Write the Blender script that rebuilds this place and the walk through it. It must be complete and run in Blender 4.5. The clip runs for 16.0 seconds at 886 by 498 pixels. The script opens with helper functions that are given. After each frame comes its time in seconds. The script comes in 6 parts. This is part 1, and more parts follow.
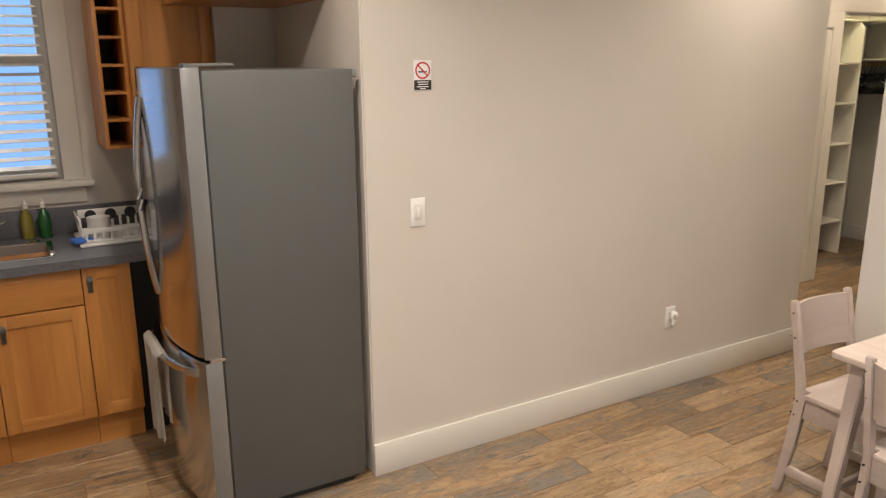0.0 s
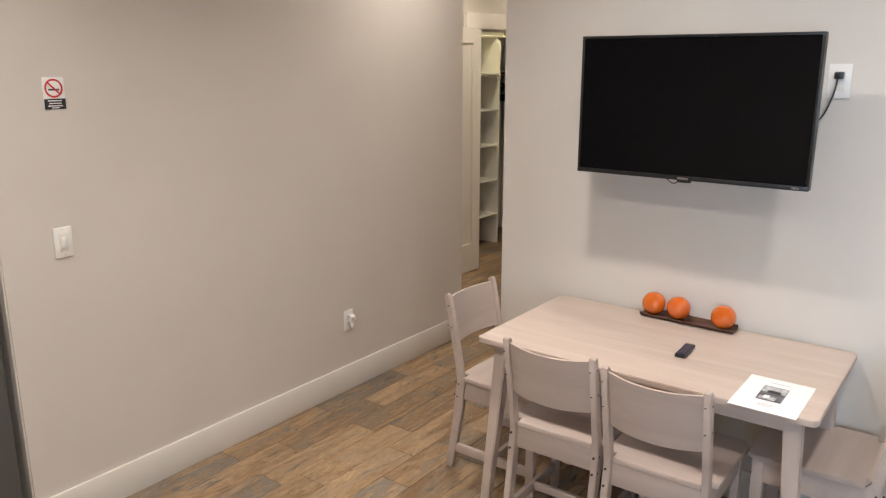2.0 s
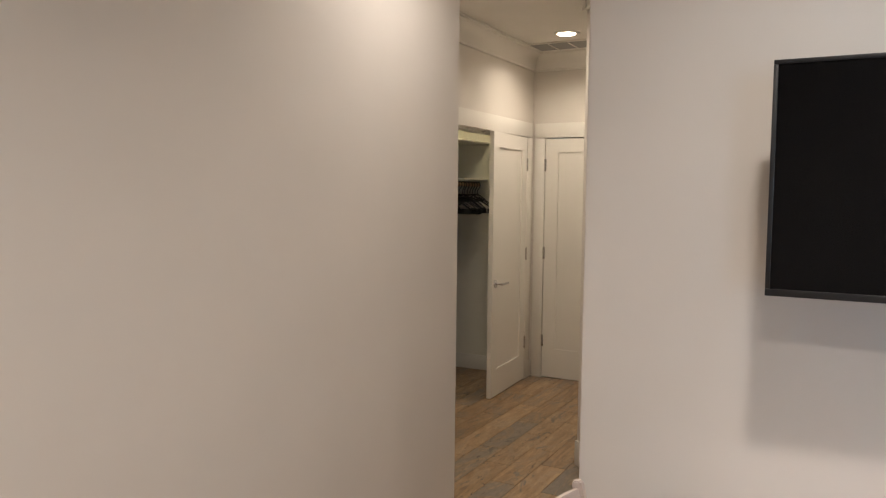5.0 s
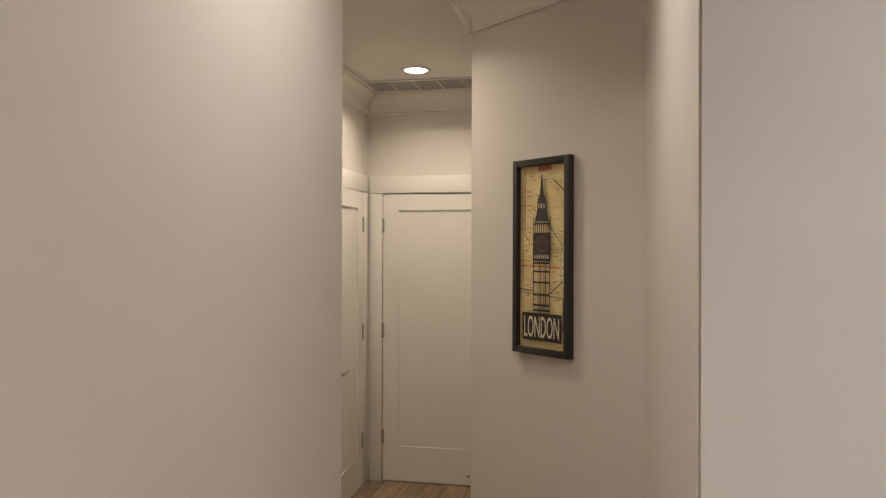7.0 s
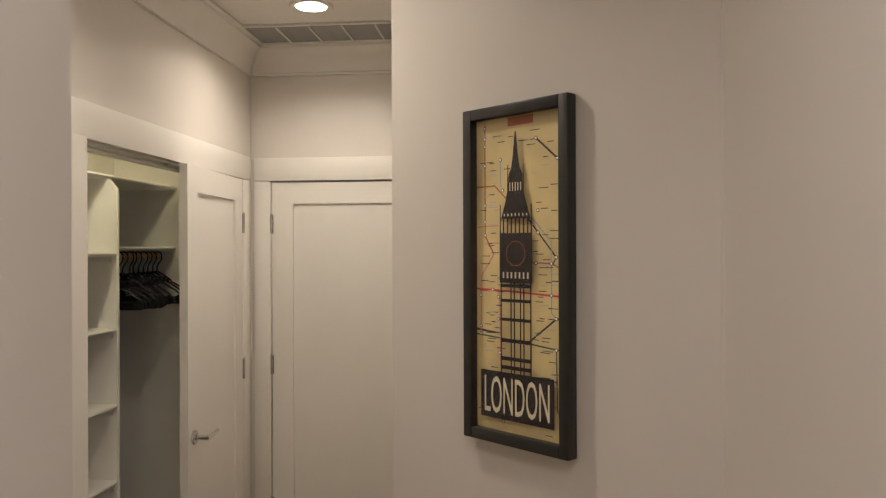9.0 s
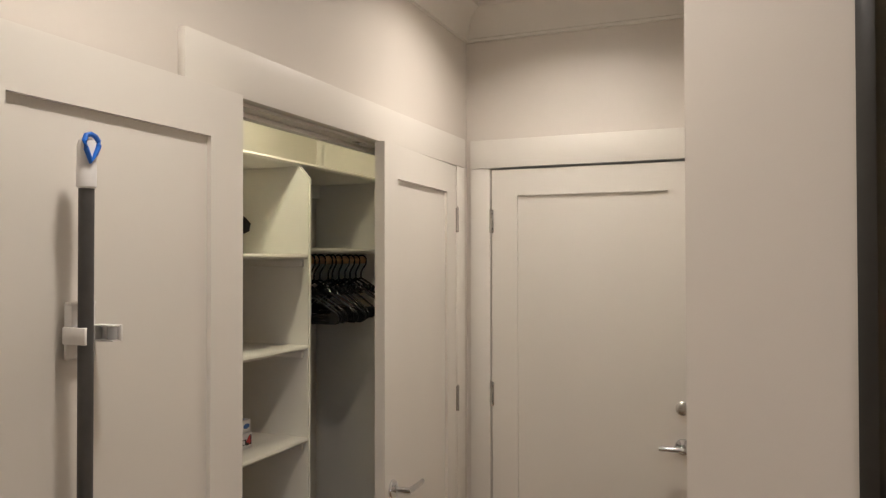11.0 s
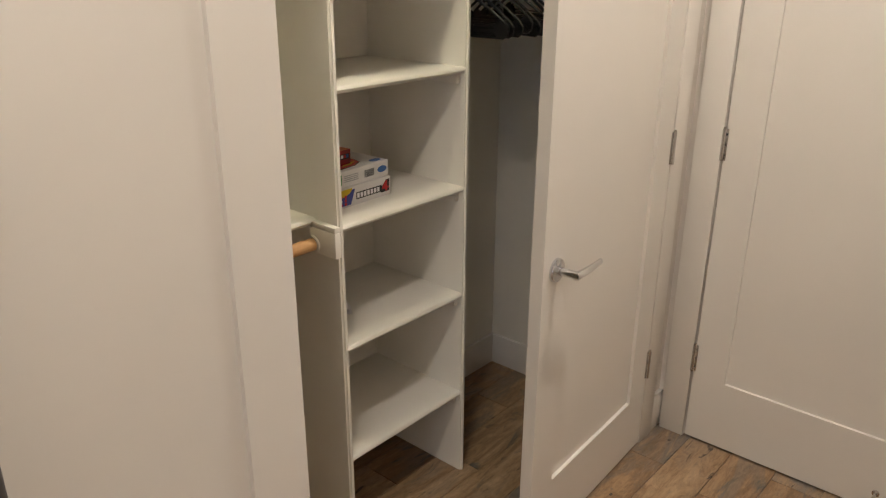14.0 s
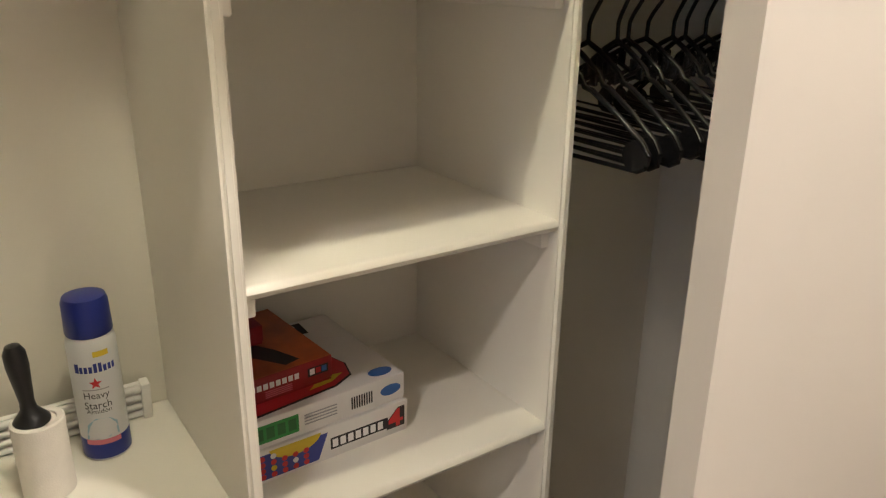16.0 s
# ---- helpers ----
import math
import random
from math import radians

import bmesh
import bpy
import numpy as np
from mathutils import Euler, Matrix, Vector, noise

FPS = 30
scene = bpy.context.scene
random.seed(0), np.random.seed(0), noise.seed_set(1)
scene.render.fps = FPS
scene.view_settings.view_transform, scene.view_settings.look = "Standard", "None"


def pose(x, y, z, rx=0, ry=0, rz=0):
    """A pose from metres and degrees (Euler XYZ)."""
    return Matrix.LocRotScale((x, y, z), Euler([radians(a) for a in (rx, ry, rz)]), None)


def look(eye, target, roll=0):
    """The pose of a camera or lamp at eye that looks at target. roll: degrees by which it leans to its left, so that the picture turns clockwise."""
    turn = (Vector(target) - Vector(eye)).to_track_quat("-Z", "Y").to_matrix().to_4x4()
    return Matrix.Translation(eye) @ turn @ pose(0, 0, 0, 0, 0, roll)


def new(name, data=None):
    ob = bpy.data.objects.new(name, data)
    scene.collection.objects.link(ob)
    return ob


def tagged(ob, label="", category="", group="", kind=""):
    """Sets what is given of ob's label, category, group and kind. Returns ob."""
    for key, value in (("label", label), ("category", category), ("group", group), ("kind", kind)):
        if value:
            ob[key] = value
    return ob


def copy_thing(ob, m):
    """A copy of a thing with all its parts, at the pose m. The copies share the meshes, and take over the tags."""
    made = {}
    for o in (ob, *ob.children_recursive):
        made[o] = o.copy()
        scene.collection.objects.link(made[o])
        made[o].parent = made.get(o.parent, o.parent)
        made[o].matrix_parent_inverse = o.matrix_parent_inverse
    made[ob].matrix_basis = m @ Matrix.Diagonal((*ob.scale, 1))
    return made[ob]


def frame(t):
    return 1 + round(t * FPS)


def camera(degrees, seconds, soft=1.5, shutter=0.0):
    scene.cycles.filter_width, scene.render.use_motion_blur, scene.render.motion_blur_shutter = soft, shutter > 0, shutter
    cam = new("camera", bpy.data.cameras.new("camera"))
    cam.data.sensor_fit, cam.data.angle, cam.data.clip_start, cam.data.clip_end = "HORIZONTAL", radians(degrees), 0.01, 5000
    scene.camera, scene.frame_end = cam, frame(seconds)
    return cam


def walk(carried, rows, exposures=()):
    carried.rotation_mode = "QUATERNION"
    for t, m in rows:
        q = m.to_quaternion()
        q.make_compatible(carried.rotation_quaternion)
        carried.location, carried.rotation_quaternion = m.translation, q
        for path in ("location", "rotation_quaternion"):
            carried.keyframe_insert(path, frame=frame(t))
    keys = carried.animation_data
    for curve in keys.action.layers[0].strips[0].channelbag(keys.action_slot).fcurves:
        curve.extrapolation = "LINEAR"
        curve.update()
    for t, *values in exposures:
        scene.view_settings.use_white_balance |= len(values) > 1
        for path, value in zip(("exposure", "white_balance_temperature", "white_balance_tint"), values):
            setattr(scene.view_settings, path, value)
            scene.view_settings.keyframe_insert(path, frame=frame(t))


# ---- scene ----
cam = camera(60.4, 16.0, soft=1.25)
PATH = [
    (0, (-3.23, -2.668, 1.727), (-2.251, -0.993, 1.239), -0.4),
    (0.5, (-3.196, -2.732, 1.762), (-2.09, -1.137, 1.281), -0.4),
    (1, (-3.2, -2.753, 1.783), (-1.914, -1.299, 1.304), -0.1),
    (1.5, (-3.188, -2.772, 1.789), (-1.745, -1.472, 1.312), -0.0),
    (2, (-3.152, -2.776, 1.771), (-1.595, -1.615, 1.293), 0.0),
    (2.5, (-3.042, -2.691, 1.699), (-1.436, -1.603, 1.21), 0.2),
    (3, (-2.809, -2.529, 1.597), (-1.197, -1.455, 1.099), 0.1),
    (3.5, (-2.647, -2.354, 1.566), (-1.039, -1.269, 1.079), 0.2),
    (4, (-2.522, -2.042, 1.553), (-0.897, -0.935, 1.184), 0.3),
    (4.2, (-2.469, -1.941, 1.552), (-0.833, -0.829, 1.261), 0.1),
    (6.3, (-1.693, -1.017, 1.611), (0.217, -0.422, 1.611), 0.2),
    (6.5, (-1.6, -0.944, 1.616), (0.326, -0.404, 1.617), 0.1),
    (7, (-1.345, -0.746, 1.641), (0.612, -0.336, 1.642), 0.2),
    (7.5, (-1.056, -0.612, 1.687), (0.924, -0.335, 1.687), -0.1),
    (8, (-0.701, -0.574, 1.701), (1.289, -0.38, 1.697), -0.3),
    (8.2, (-0.572, -0.555, 1.7), (1.42, -0.375, 1.7), -0.2),
    (10.3, (0.58, -0.406, 1.623), (2.526, 0.055, 1.646), -0.0),
    (10.5, (0.64, -0.358, 1.636), (2.561, 0.198, 1.659), -0.1),
    (11, (0.744, -0.283, 1.642), (2.592, 0.482, 1.671), -0.1),
    (11.5, (0.911, -0.271, 1.63), (2.69, 0.642, 1.662), -0.2),
    (12, (1.117, -0.284, 1.649), (2.809, 0.781, 1.667), -0.2),
    (12.5, (1.221, -0.312, 1.647), (2.817, 0.888, 1.535), 0.0),
    (13, (1.283, -0.312, 1.655), (2.797, 0.925, 1.237), 0.3),
    (13.5, (1.343, -0.26, 1.633), (2.791, 0.962, 0.995), 0.3),
    (14, (1.515, -0.093, 1.606), (2.925, 1.132, 0.892), 0.3),
    (14.5, (1.777, 0.101, 1.622), (3.171, 1.342, 0.903), 0.2),
    (15, (2.023, 0.253, 1.640), (3.393, 1.532, 0.942), 0.1),
    (15.2, (2.107, 0.316, 1.641), (3.451, 1.634, 0.955), 0.3),
    (15.5, (2.225, 0.418, 1.647), (3.491, 1.809, 0.965), 0.5),
    (16, (2.433, 0.485, 1.665), (3.487, 2.039, 0.976), 0.7),
]
walk(cam, [(t, look(e, g, r)) for t, e, g, r in PATH], [(0, 0.30, 6900, 11), (1, 0.22, 6750, 11), (2, 0.07, 6450, 11), (2.6, -0.07, 6400, 11), (3.5, 0.0, 6500, 11.5), (4.2, 0.0, 6500, 11.5), (6.5, -0.12, 6450, 11.5), (8, -0.1, 6350, 11.5), (10.5, 0.05, 6000, 13), (12.3, -0.06, 5950, 13), (13.5, 0.48, 6000, 13), (14.5, 0.58, 6000, 13), (16, 0.73, 6000, 13)])

# ---- plan, metres ----
CEIL = 2.75
LW_A, LW_B = -2.018, 0.78          # long wall along x, face at y = 0
TVX, TVY = -0.15, -0.886          # tv wall face and its free end
DG_A, DG_B = (1.343, -0.886), (1.962, -0.180)   # slanting wall
ENDX = 3.858                      # corridor end wall
CLY = 0.893                       # closet wall face
OP_A, OP_B = 2.220, 3.695         # closet opening
DOOR_H = 2.035
CB = 1.640                        # closet back face
WEST, SOUTH, KITY = -5.3, -4.7, 1.42
DL, DR = 2.672, 3.156             # left faces of the closet uprights

# ---- world and lights ----
world = bpy.data.worlds.new("world")
scene.world = world
world.use_nodes = True
wn = world.node_tree
sky = wn.nodes.new("ShaderNodeTexSky")
sky.sky_type = "NISHITA"
sky.sun_disc = False
sky.sun_elevation, sky.sun_rotation = radians(35), radians(200)
wn.nodes["Background"].inputs["Strength"].default_value = 0.08
wn.links.new(sky.outputs["Color"], wn.nodes["Background"].inputs["Color"])
sun_data = bpy.data.lights.new("sun", "SUN")
sun_data.energy, sun_data.angle, sun_data.color = 0.6, radians(12), (1, 0.95, 0.88)
sun = new("sun", sun_data)
sun.matrix_world = look((-2, 12, 9), (0, 0, 0))

WARM, WARM_HALL = (1.0, 0.925, 0.860), (1.0, 0.875, 0.715)
# entries with x below -2 are unseen, added to light room and kitchen
DOWNLIGHTS = [(3.215, 0.385, 8.8), (1.70, 0.37, 8.6), (0.15, -0.42, 7.2), (-1.15, -1.57, 15), (-1.15, -2.88, 11.5), (-2.6, -0.6, 12.5), (-2.6, -1.57, 13), (-2.6, -2.88, 11), (-4.2, -1.57, 8), (-3.3, 0.45, 1.8)]   # x, y, watts


def lamp_area(name, m, watts, sx, sy, colour, shape="RECTANGLE", spread=180):
    d = bpy.data.lights.new(name, "AREA")
    d.energy, d.shape, d.size, d.color, d.spread = watts, shape, sx, colour, radians(spread)
    if shape == "RECTANGLE":
        d.size_y = sy
    ob = new(name, d)
    ob.matrix_world = m
    return ob


CLOSET_LAMP = (2.60, CLY + 0.165, 2.40)     # inferred, unseen lamp: on the wall over the closet door, inside
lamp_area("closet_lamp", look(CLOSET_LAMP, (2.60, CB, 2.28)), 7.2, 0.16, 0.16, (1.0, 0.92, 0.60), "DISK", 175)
lamp_area("window_sky_west", look((WEST - 0.02, -4.01, 1.55), (0, -4.4, 1.3)), 32, 1.2, 1.25, (0.60, 0.79, 1.0), spread=76)

# ---- materials ----
def mat(name, colour, rough=0.5, metal=0.0, var=0.0, var_scale=6.0, bump=0.0, bump_scale=200.0, spec=0.5, coat=0.0, detail=4.0):
    m = bpy.data.materials.new(name)
    m.use_nodes = True
    nt = m.node_tree
    b = nt.nodes["Principled BSDF"]
    b.inputs["Base Color"].default_value = (*colour, 1)
    b.inputs["Roughness"].default_value = rough
    b.inputs["Metallic"].default_value = metal
    b.inputs["Specular IOR Level"].default_value = spec
    b.inputs["Coat Weight"].default_value = coat
    tc = nt.nodes.new("ShaderNodeTexCoord")
    if var:
        n = nt.nodes.new("ShaderNodeTexNoise")
        n.inputs["Scale"].default_value, n.inputs["Detail"].default_value = var_scale, detail
        nt.links.new(tc.outputs["Object"], n.inputs["Vector"])
        r = nt.nodes.new("ShaderNodeMapRange")
        r.inputs["From Min"].default_value, r.inputs["From Max"].default_value = 0.3, 0.7
        r.inputs["To Min"].default_value, r.inputs["To Max"].default_value = 1 - var, 1 + var
        nt.links.new(n.outputs["Fac"], r.inputs["Value"])
        x = nt.nodes.new("ShaderNodeMix")
        x.data_type, x.blend_type = "RGBA", "MULTIPLY"
        x.inputs["Factor"].default_value = 1
        x.inputs["A"].default_value = (*colour, 1)
        nt.links.new(r.outputs["Result"], x.inputs["B"])
        nt.links.new(x.outputs["Result"], b.inputs["Base Color"])
        rr = nt.nodes.new("ShaderNodeMapRange")
        rr.inputs["To Min"].default_value, rr.inputs["To Max"].default_value = max(0, rough - 0.07), min(1, rough + 0.07)
        nt.links.new(n.outputs["Fac"], rr.inputs["Value"])
        nt.links.new(rr.outputs["Result"], b.inputs["Roughness"])
    if bump:
        n2 = nt.nodes.new("ShaderNodeTexNoise")
        n2.inputs["Scale"].default_value, n2.inputs["Detail"].default_value = bump_scale, 3
        nt.links.new(tc.outputs["Object"], n2.inputs["Vector"])
        bp = nt.nodes.new("ShaderNodeBump")
        bp.inputs["Strength"].default_value, bp.inputs["Distance"].default_value = bump, 0.002
        nt.links.new(n2.outputs["Fac"], bp.inputs["Height"])
        nt.links.new(bp.outputs["Normal"], b.inputs["Normal"])
    return m


def grain(name, dark, light, rough=0.45, scale=(1.5, 30, 30), knots=0.0, bump=0.08, per_object=0.0, axis_spread=1.0):
    """Wood with streaks along the axis whose scale is smallest."""
    m = bpy.data.materials.new(name)
    m.use_nodes = True
    nt = m.node_tree
    b = nt.nodes["Principled BSDF"]
    b.inputs["Roughness"].default_value = rough
    tc = nt.nodes.new("ShaderNodeTexCoord")
    oi = nt.nodes.new("ShaderNodeObjectInfo")
    off = nt.nodes.new("ShaderNodeVectorMath")
    off.operation = "MULTIPLY_ADD"
    cx = nt.nodes.new("ShaderNodeCombineXYZ")
    for k in "XYZ":
        nt.links.new(oi.outputs["Random"], cx.inputs[k])
    off.inputs[1].default_value = (37, 53, 11)
    nt.links.new(cx.outputs["Vector"], off.inputs[0])
    nt.links.new(tc.outputs["Object"], off.inputs[2])
    mp = nt.nodes.new("ShaderNodeMapping")
    mp.inputs["Scale"].default_value = scale
    nt.links.new(off.outputs["Vector"], mp.inputs["Vector"])
    n = nt.nodes.new("ShaderNodeTexNoise")
    n.inputs["Scale"].default_value, n.inputs["Detail"].default_value, n.inputs["Distortion"].default_value = 1.0, 8, 0.6
    n.inputs["Roughness"].default_value = 0.62
    nt.links.new(mp.outputs["Vector"], n.inputs["Vector"])
    cr = nt.nodes.new("ShaderNodeValToRGB")
    cr.color_ramp.elements[0].position, cr.color_ramp.elements[1].position = 0.32, 0.68
    cr.color_ramp.elements[0].color, cr.color_ramp.elements[1].color = (*dark, 1), (*light, 1)
    nt.links.new(n.outputs["Fac"], cr.inputs["Fac"])
    out = cr.outputs["Color"]
    if per_object:
        r = nt.nodes.new("ShaderNodeMapRange")
        r.inputs["To Min"].default_value, r.inputs["To Max"].default_value = 1 - per_object, 1 + per_object
        nt.links.new(oi.outputs["Random"], r.inputs["Value"])
        x = nt.nodes.new("ShaderNodeMix")
        x.data_type, x.blend_type = "RGBA", "MULTIPLY"
        x.inputs["Factor"].default_value = 1
        nt.links.new(out, x.inputs["A"])
        nt.links.new(r.outputs["Result"], x.inputs["B"])
        out = x.outputs["Result"]
    nt.links.new(out, b.inputs["Base Color"])
    if bump:
        bp = nt.nodes.new("ShaderNodeBump")
        bp.inputs["Strength"].default_value, bp.inputs["Distance"].default_value = bump, 0.002
        nt.links.new(n.outputs["Fac"], bp.inputs["Height"])
        nt.links.new(bp.outputs["Normal"], b.inputs["Normal"])
    return m


def emit(name, colour, strength):
    m = bpy.data.materials.new(name)
    m.use_nodes = True
    b = m.node_tree.nodes["Principled BSDF"]
    b.inputs["Base Color"].default_value = (*colour, 1)
    b.inputs["Emission Color"].default_value = (*colour, 1)
    b.inputs["Emission Strength"].default_value = strength
    return m


M_WALL = mat("greige_wall_paint", (0.63, 0.585, 0.53), 0.46, var=0.02, var_scale=2.5, bump=0.06, bump_scale=260, spec=0.45)
M_CEIL = mat("ceiling_paint", (0.70, 0.67, 0.62), 0.8, var=0.02, bump=0.08, bump_scale=180)
M_TRIM = mat("white_trim_paint", (0.70, 0.667, 0.61), 0.38, var=0.015, var_scale=3, bump=0.02, bump_scale=90)
M_SHELF = mat("shelf_paint", (0.82, 0.79, 0.71), 0.42, var=0.02, var_scale=5, bump=0.04, bump_scale=60)
M_CLOSET = mat("cream_closet_paint", (0.75, 0.715, 0.63), 0.34, var=0.03, var_scale=3, bump=0.06, bump_scale=240)
M_GROUT = mat("floor_grout", (0.17, 0.125, 0.085), 0.85, var=0.15, var_scale=20)
M_NICKEL = mat("satin_nickel", (0.62, 0.61, 0.59), 0.24, 1.0, var=0.04, var_scale=40)
M_STEEL = mat("brushed_steel", (0.60, 0.605, 0.62), 0.17, 1.0, var=0.02, var_scale=3)
M_FRIDGE = mat("grey_fridge_side", (0.098, 0.100, 0.097), 0.40, var=0.03, var_scale=5, bump=0.12, bump_scale=420)
M_BLACK = mat("black_plastic", (0.012, 0.012, 0.013), 0.34, var=0.1, var_scale=20)
M_DARKGAP = mat("dark_rubber", (0.03, 0.03, 0.03), 0.7)
M_CAB = grain("honey_cabinet_wood", (0.43, 0.165, 0.036), (0.60, 0.265, 0.070), 0.38, (14, 14, 0.9), bump=0.04, per_object=0.06)
M_COUNTER = mat("grey_counter_laminate", (0.115, 0.115, 0.125), 0.35, var=0.18, var_scale=90)
M_BIRCH = grain("whitewashed_birch", (0.43, 0.350, 0.302), (0.505, 0.420, 0.368), 0.45, (1.2, 14, 14), bump=0.02, per_object=0.03)
M_SCREEN = mat("tv_screen", (0.003, 0.003, 0.0035), 0.14, spec=0.22)
M_WHITE = mat("white_plastic", (0.80, 0.78, 0.75), 0.35, var=0.02, var_scale=20)
M_ORANGE = mat("orange_glaze", (0.60, 0.115, 0.006), 0.05, var=0.05, var_scale=14, coat=0.8)
M_WALNUT = grain("dark_tray_wood", (0.045, 0.018, 0.009), (0.13, 0.055, 0.028), 0.4, (4, 40, 40), bump=0.15)
M_PAPER = mat("paper", (0.82, 0.81, 0.80), 0.7, var=0.01)
M_INK = mat("dark_ink", (0.02, 0.02, 0.022), 0.6)
M_RED = mat("red_print", (0.55, 0.03, 0.03), 0.45)
M_BIRCH_Y = grain("whitewashed_birch_top", (0.49, 0.395, 0.335), (0.575, 0.475, 0.408), 0.42, (14, 1.2, 14), bump=0.02)
M_BIRCH_Z = grain("whitewashed_birch_leg", (0.47, 0.385, 0.330), (0.555, 0.462, 0.402), 0.45, (14, 14, 1.2), bump=0.02)
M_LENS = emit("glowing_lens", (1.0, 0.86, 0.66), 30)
M_GREYBTN = mat("grey_rubber_button", (0.10, 0.10, 0.11), 0.6)
M_PURPLE = mat("purple_rubber_button", (0.12, 0.04, 0.25), 0.5)
M_PHOTO = mat("grey_photo_print", (0.10, 0.10, 0.11), 0.5, var=0.9, var_scale=38)
M_PHOTOLIGHT = mat("light_photo_print", (0.42, 0.42, 0.43), 0.5, var=0.4, var_scale=60)
M_GREYTXT = mat("grey_print", (0.35, 0.35, 0.36), 0.7)
M_ROD = grain("pine_rod", (0.48, 0.26, 0.10), (0.62, 0.37, 0.17), 0.4, (2, 60, 60))

M_CAB_X = grain("honey_cabinet_wood_across", (0.43, 0.165, 0.036), (0.60, 0.265, 0.070), 0.38, (0.9, 14, 14), bump=0.04, per_object=0.06)
# near-black puts the shade deep inside the wine cubbies into the colour
M_CABSHADE = mat("cubby_back_shade", (0.035, 0.018, 0.010), 0.7)
M_PEWTER = mat("pewter", (0.20, 0.19, 0.18), 0.42, 1.0, var=0.1, var_scale=60)
M_CHROME = mat("polished_steel", (0.66, 0.67, 0.69), 0.13, 1.0)
M_SILVER = mat("silver_grey_trim", (0.28, 0.28, 0.28), 0.35, 0.6, var=0.03)
M_YELLOWSOAP = mat("yellow_soap", (0.20, 0.16, 0.025), 0.12, spec=0.7)
M_GREENSOAP = mat("green_soap", (0.01, 0.09, 0.02), 0.12)
M_BLUECLOTH = mat("blue_cloth", (0.05, 0.16, 0.55), 0.9, var=0.2, var_scale=40)
M_TOWEL = mat("off_white_cotton", (0.74, 0.70, 0.64), 0.9, var=0.05, var_scale=30, bump=0.3, bump_scale=500)
M_FRAME = mat("dark_picture_frame", (0.022, 0.021, 0.018), 0.38, var=0.15, var_scale=25, bump=0.05, bump_scale=120)
M_MAP = mat("map_print_paper", (0.56, 0.43, 0.195), 0.6, var=0.22, var_scale=7)
M_MAPRED = mat("map_dull_red", (0.33, 0.10, 0.045), 0.6)
M_MAPPINK = mat("map_pink", (0.52, 0.22, 0.15), 0.6)
M_MAPDARK = mat("map_dark", (0.035, 0.025, 0.02), 0.6)
M_MAPGREEN = mat("map_green", (0.05, 0.10, 0.05), 0.6)
M_MAPBLUE = mat("map_grey_blue", (0.28, 0.32, 0.30), 0.6)
M_MAPPALE = mat("map_pale", (0.62, 0.54, 0.36), 0.6, var=0.1, var_scale=30)
M_TOWER = mat("tower_print", (0.016, 0.008, 0.006), 0.55, var=0.5, var_scale=60)
M_GRILLE = mat("grey_grille_enamel", (0.30, 0.295, 0.285), 0.5, var=0.05, var_scale=20)
M_GREYBTN2 = mat("grey_rubber", (0.36, 0.36, 0.36), 0.6)
M_POLE = mat("dark_grey_pole", (0.060, 0.058, 0.056), 0.45, var=0.12, var_scale=30)
M_MILKY = mat("milky_plastic", (0.74, 0.73, 0.72), 0.3, var=0.03)
M_BLUELOOP = mat("bright_blue_plastic", (0.01, 0.12, 0.55), 0.3)
M_HANGER = mat("gloss_black_hanger", (0.008, 0.008, 0.009), 0.22)
M_PAPERBOX = mat("white_box_card", (0.72, 0.70, 0.68), 0.5, var=0.02, var_scale=10)
M_GAMEBLUE = mat("box_blue", (0.035, 0.05, 0.27), 0.45)
M_GAMERED = mat("box_red", (0.52, 0.02, 0.025), 0.45)
M_GAMEDRED = mat("box_dark_red", (0.26, 0.012, 0.015), 0.45, var=0.2, var_scale=20)
M_GAMEYELLOW = mat("box_yellow", (0.62, 0.46, 0.02), 0.45)
M_GAMEGREEN = mat("box_green", (0.03, 0.26, 0.05), 0.45)
M_GAMEDGREEN = mat("box_dark_green", (0.015, 0.12, 0.025), 0.45)
M_GAMEORANGE = mat("box_orange", (0.42, 0.09, 0.02), 0.4, var=0.5, var_scale=12)
M_GAMEPINK = mat("box_pink", (0.62, 0.18, 0.22), 0.5)
M_LOGOBLUE = mat("box_mid_blue", (0.04, 0.12, 0.36), 0.45)
M_CANWHITE = mat("can_white", (0.66, 0.67, 0.68), 0.28)
M_CANBLUE = mat("can_blue", (0.012, 0.025, 0.22), 0.3)
M_CANPALE = mat("can_pale_blue", (0.33, 0.50, 0.60), 0.3)
M_DAYBLUE = emit("daylight_backdrop", (0.16, 0.33, 0.66), 1.2)


def glass_mat(name, colour, rough=0.0, alpha=0.0):
    m = bpy.data.materials.new(name)
    m.use_nodes = True
    b = m.node_tree.nodes["Principled BSDF"]
    b.inputs["Base Color"].default_value = (*colour, 1)
    b.inputs["Roughness"].default_value = rough
    b.inputs["Transmission Weight"].default_value = 1.0
    b.inputs["IOR"].default_value = 1.45 if alpha else 1.12
    return m


M_GLASS = glass_mat("window_glass", (1, 1, 1))
M_CLEAR = glass_mat("clear_plastic", (0.95, 0.95, 0.95), 0.08, 1)


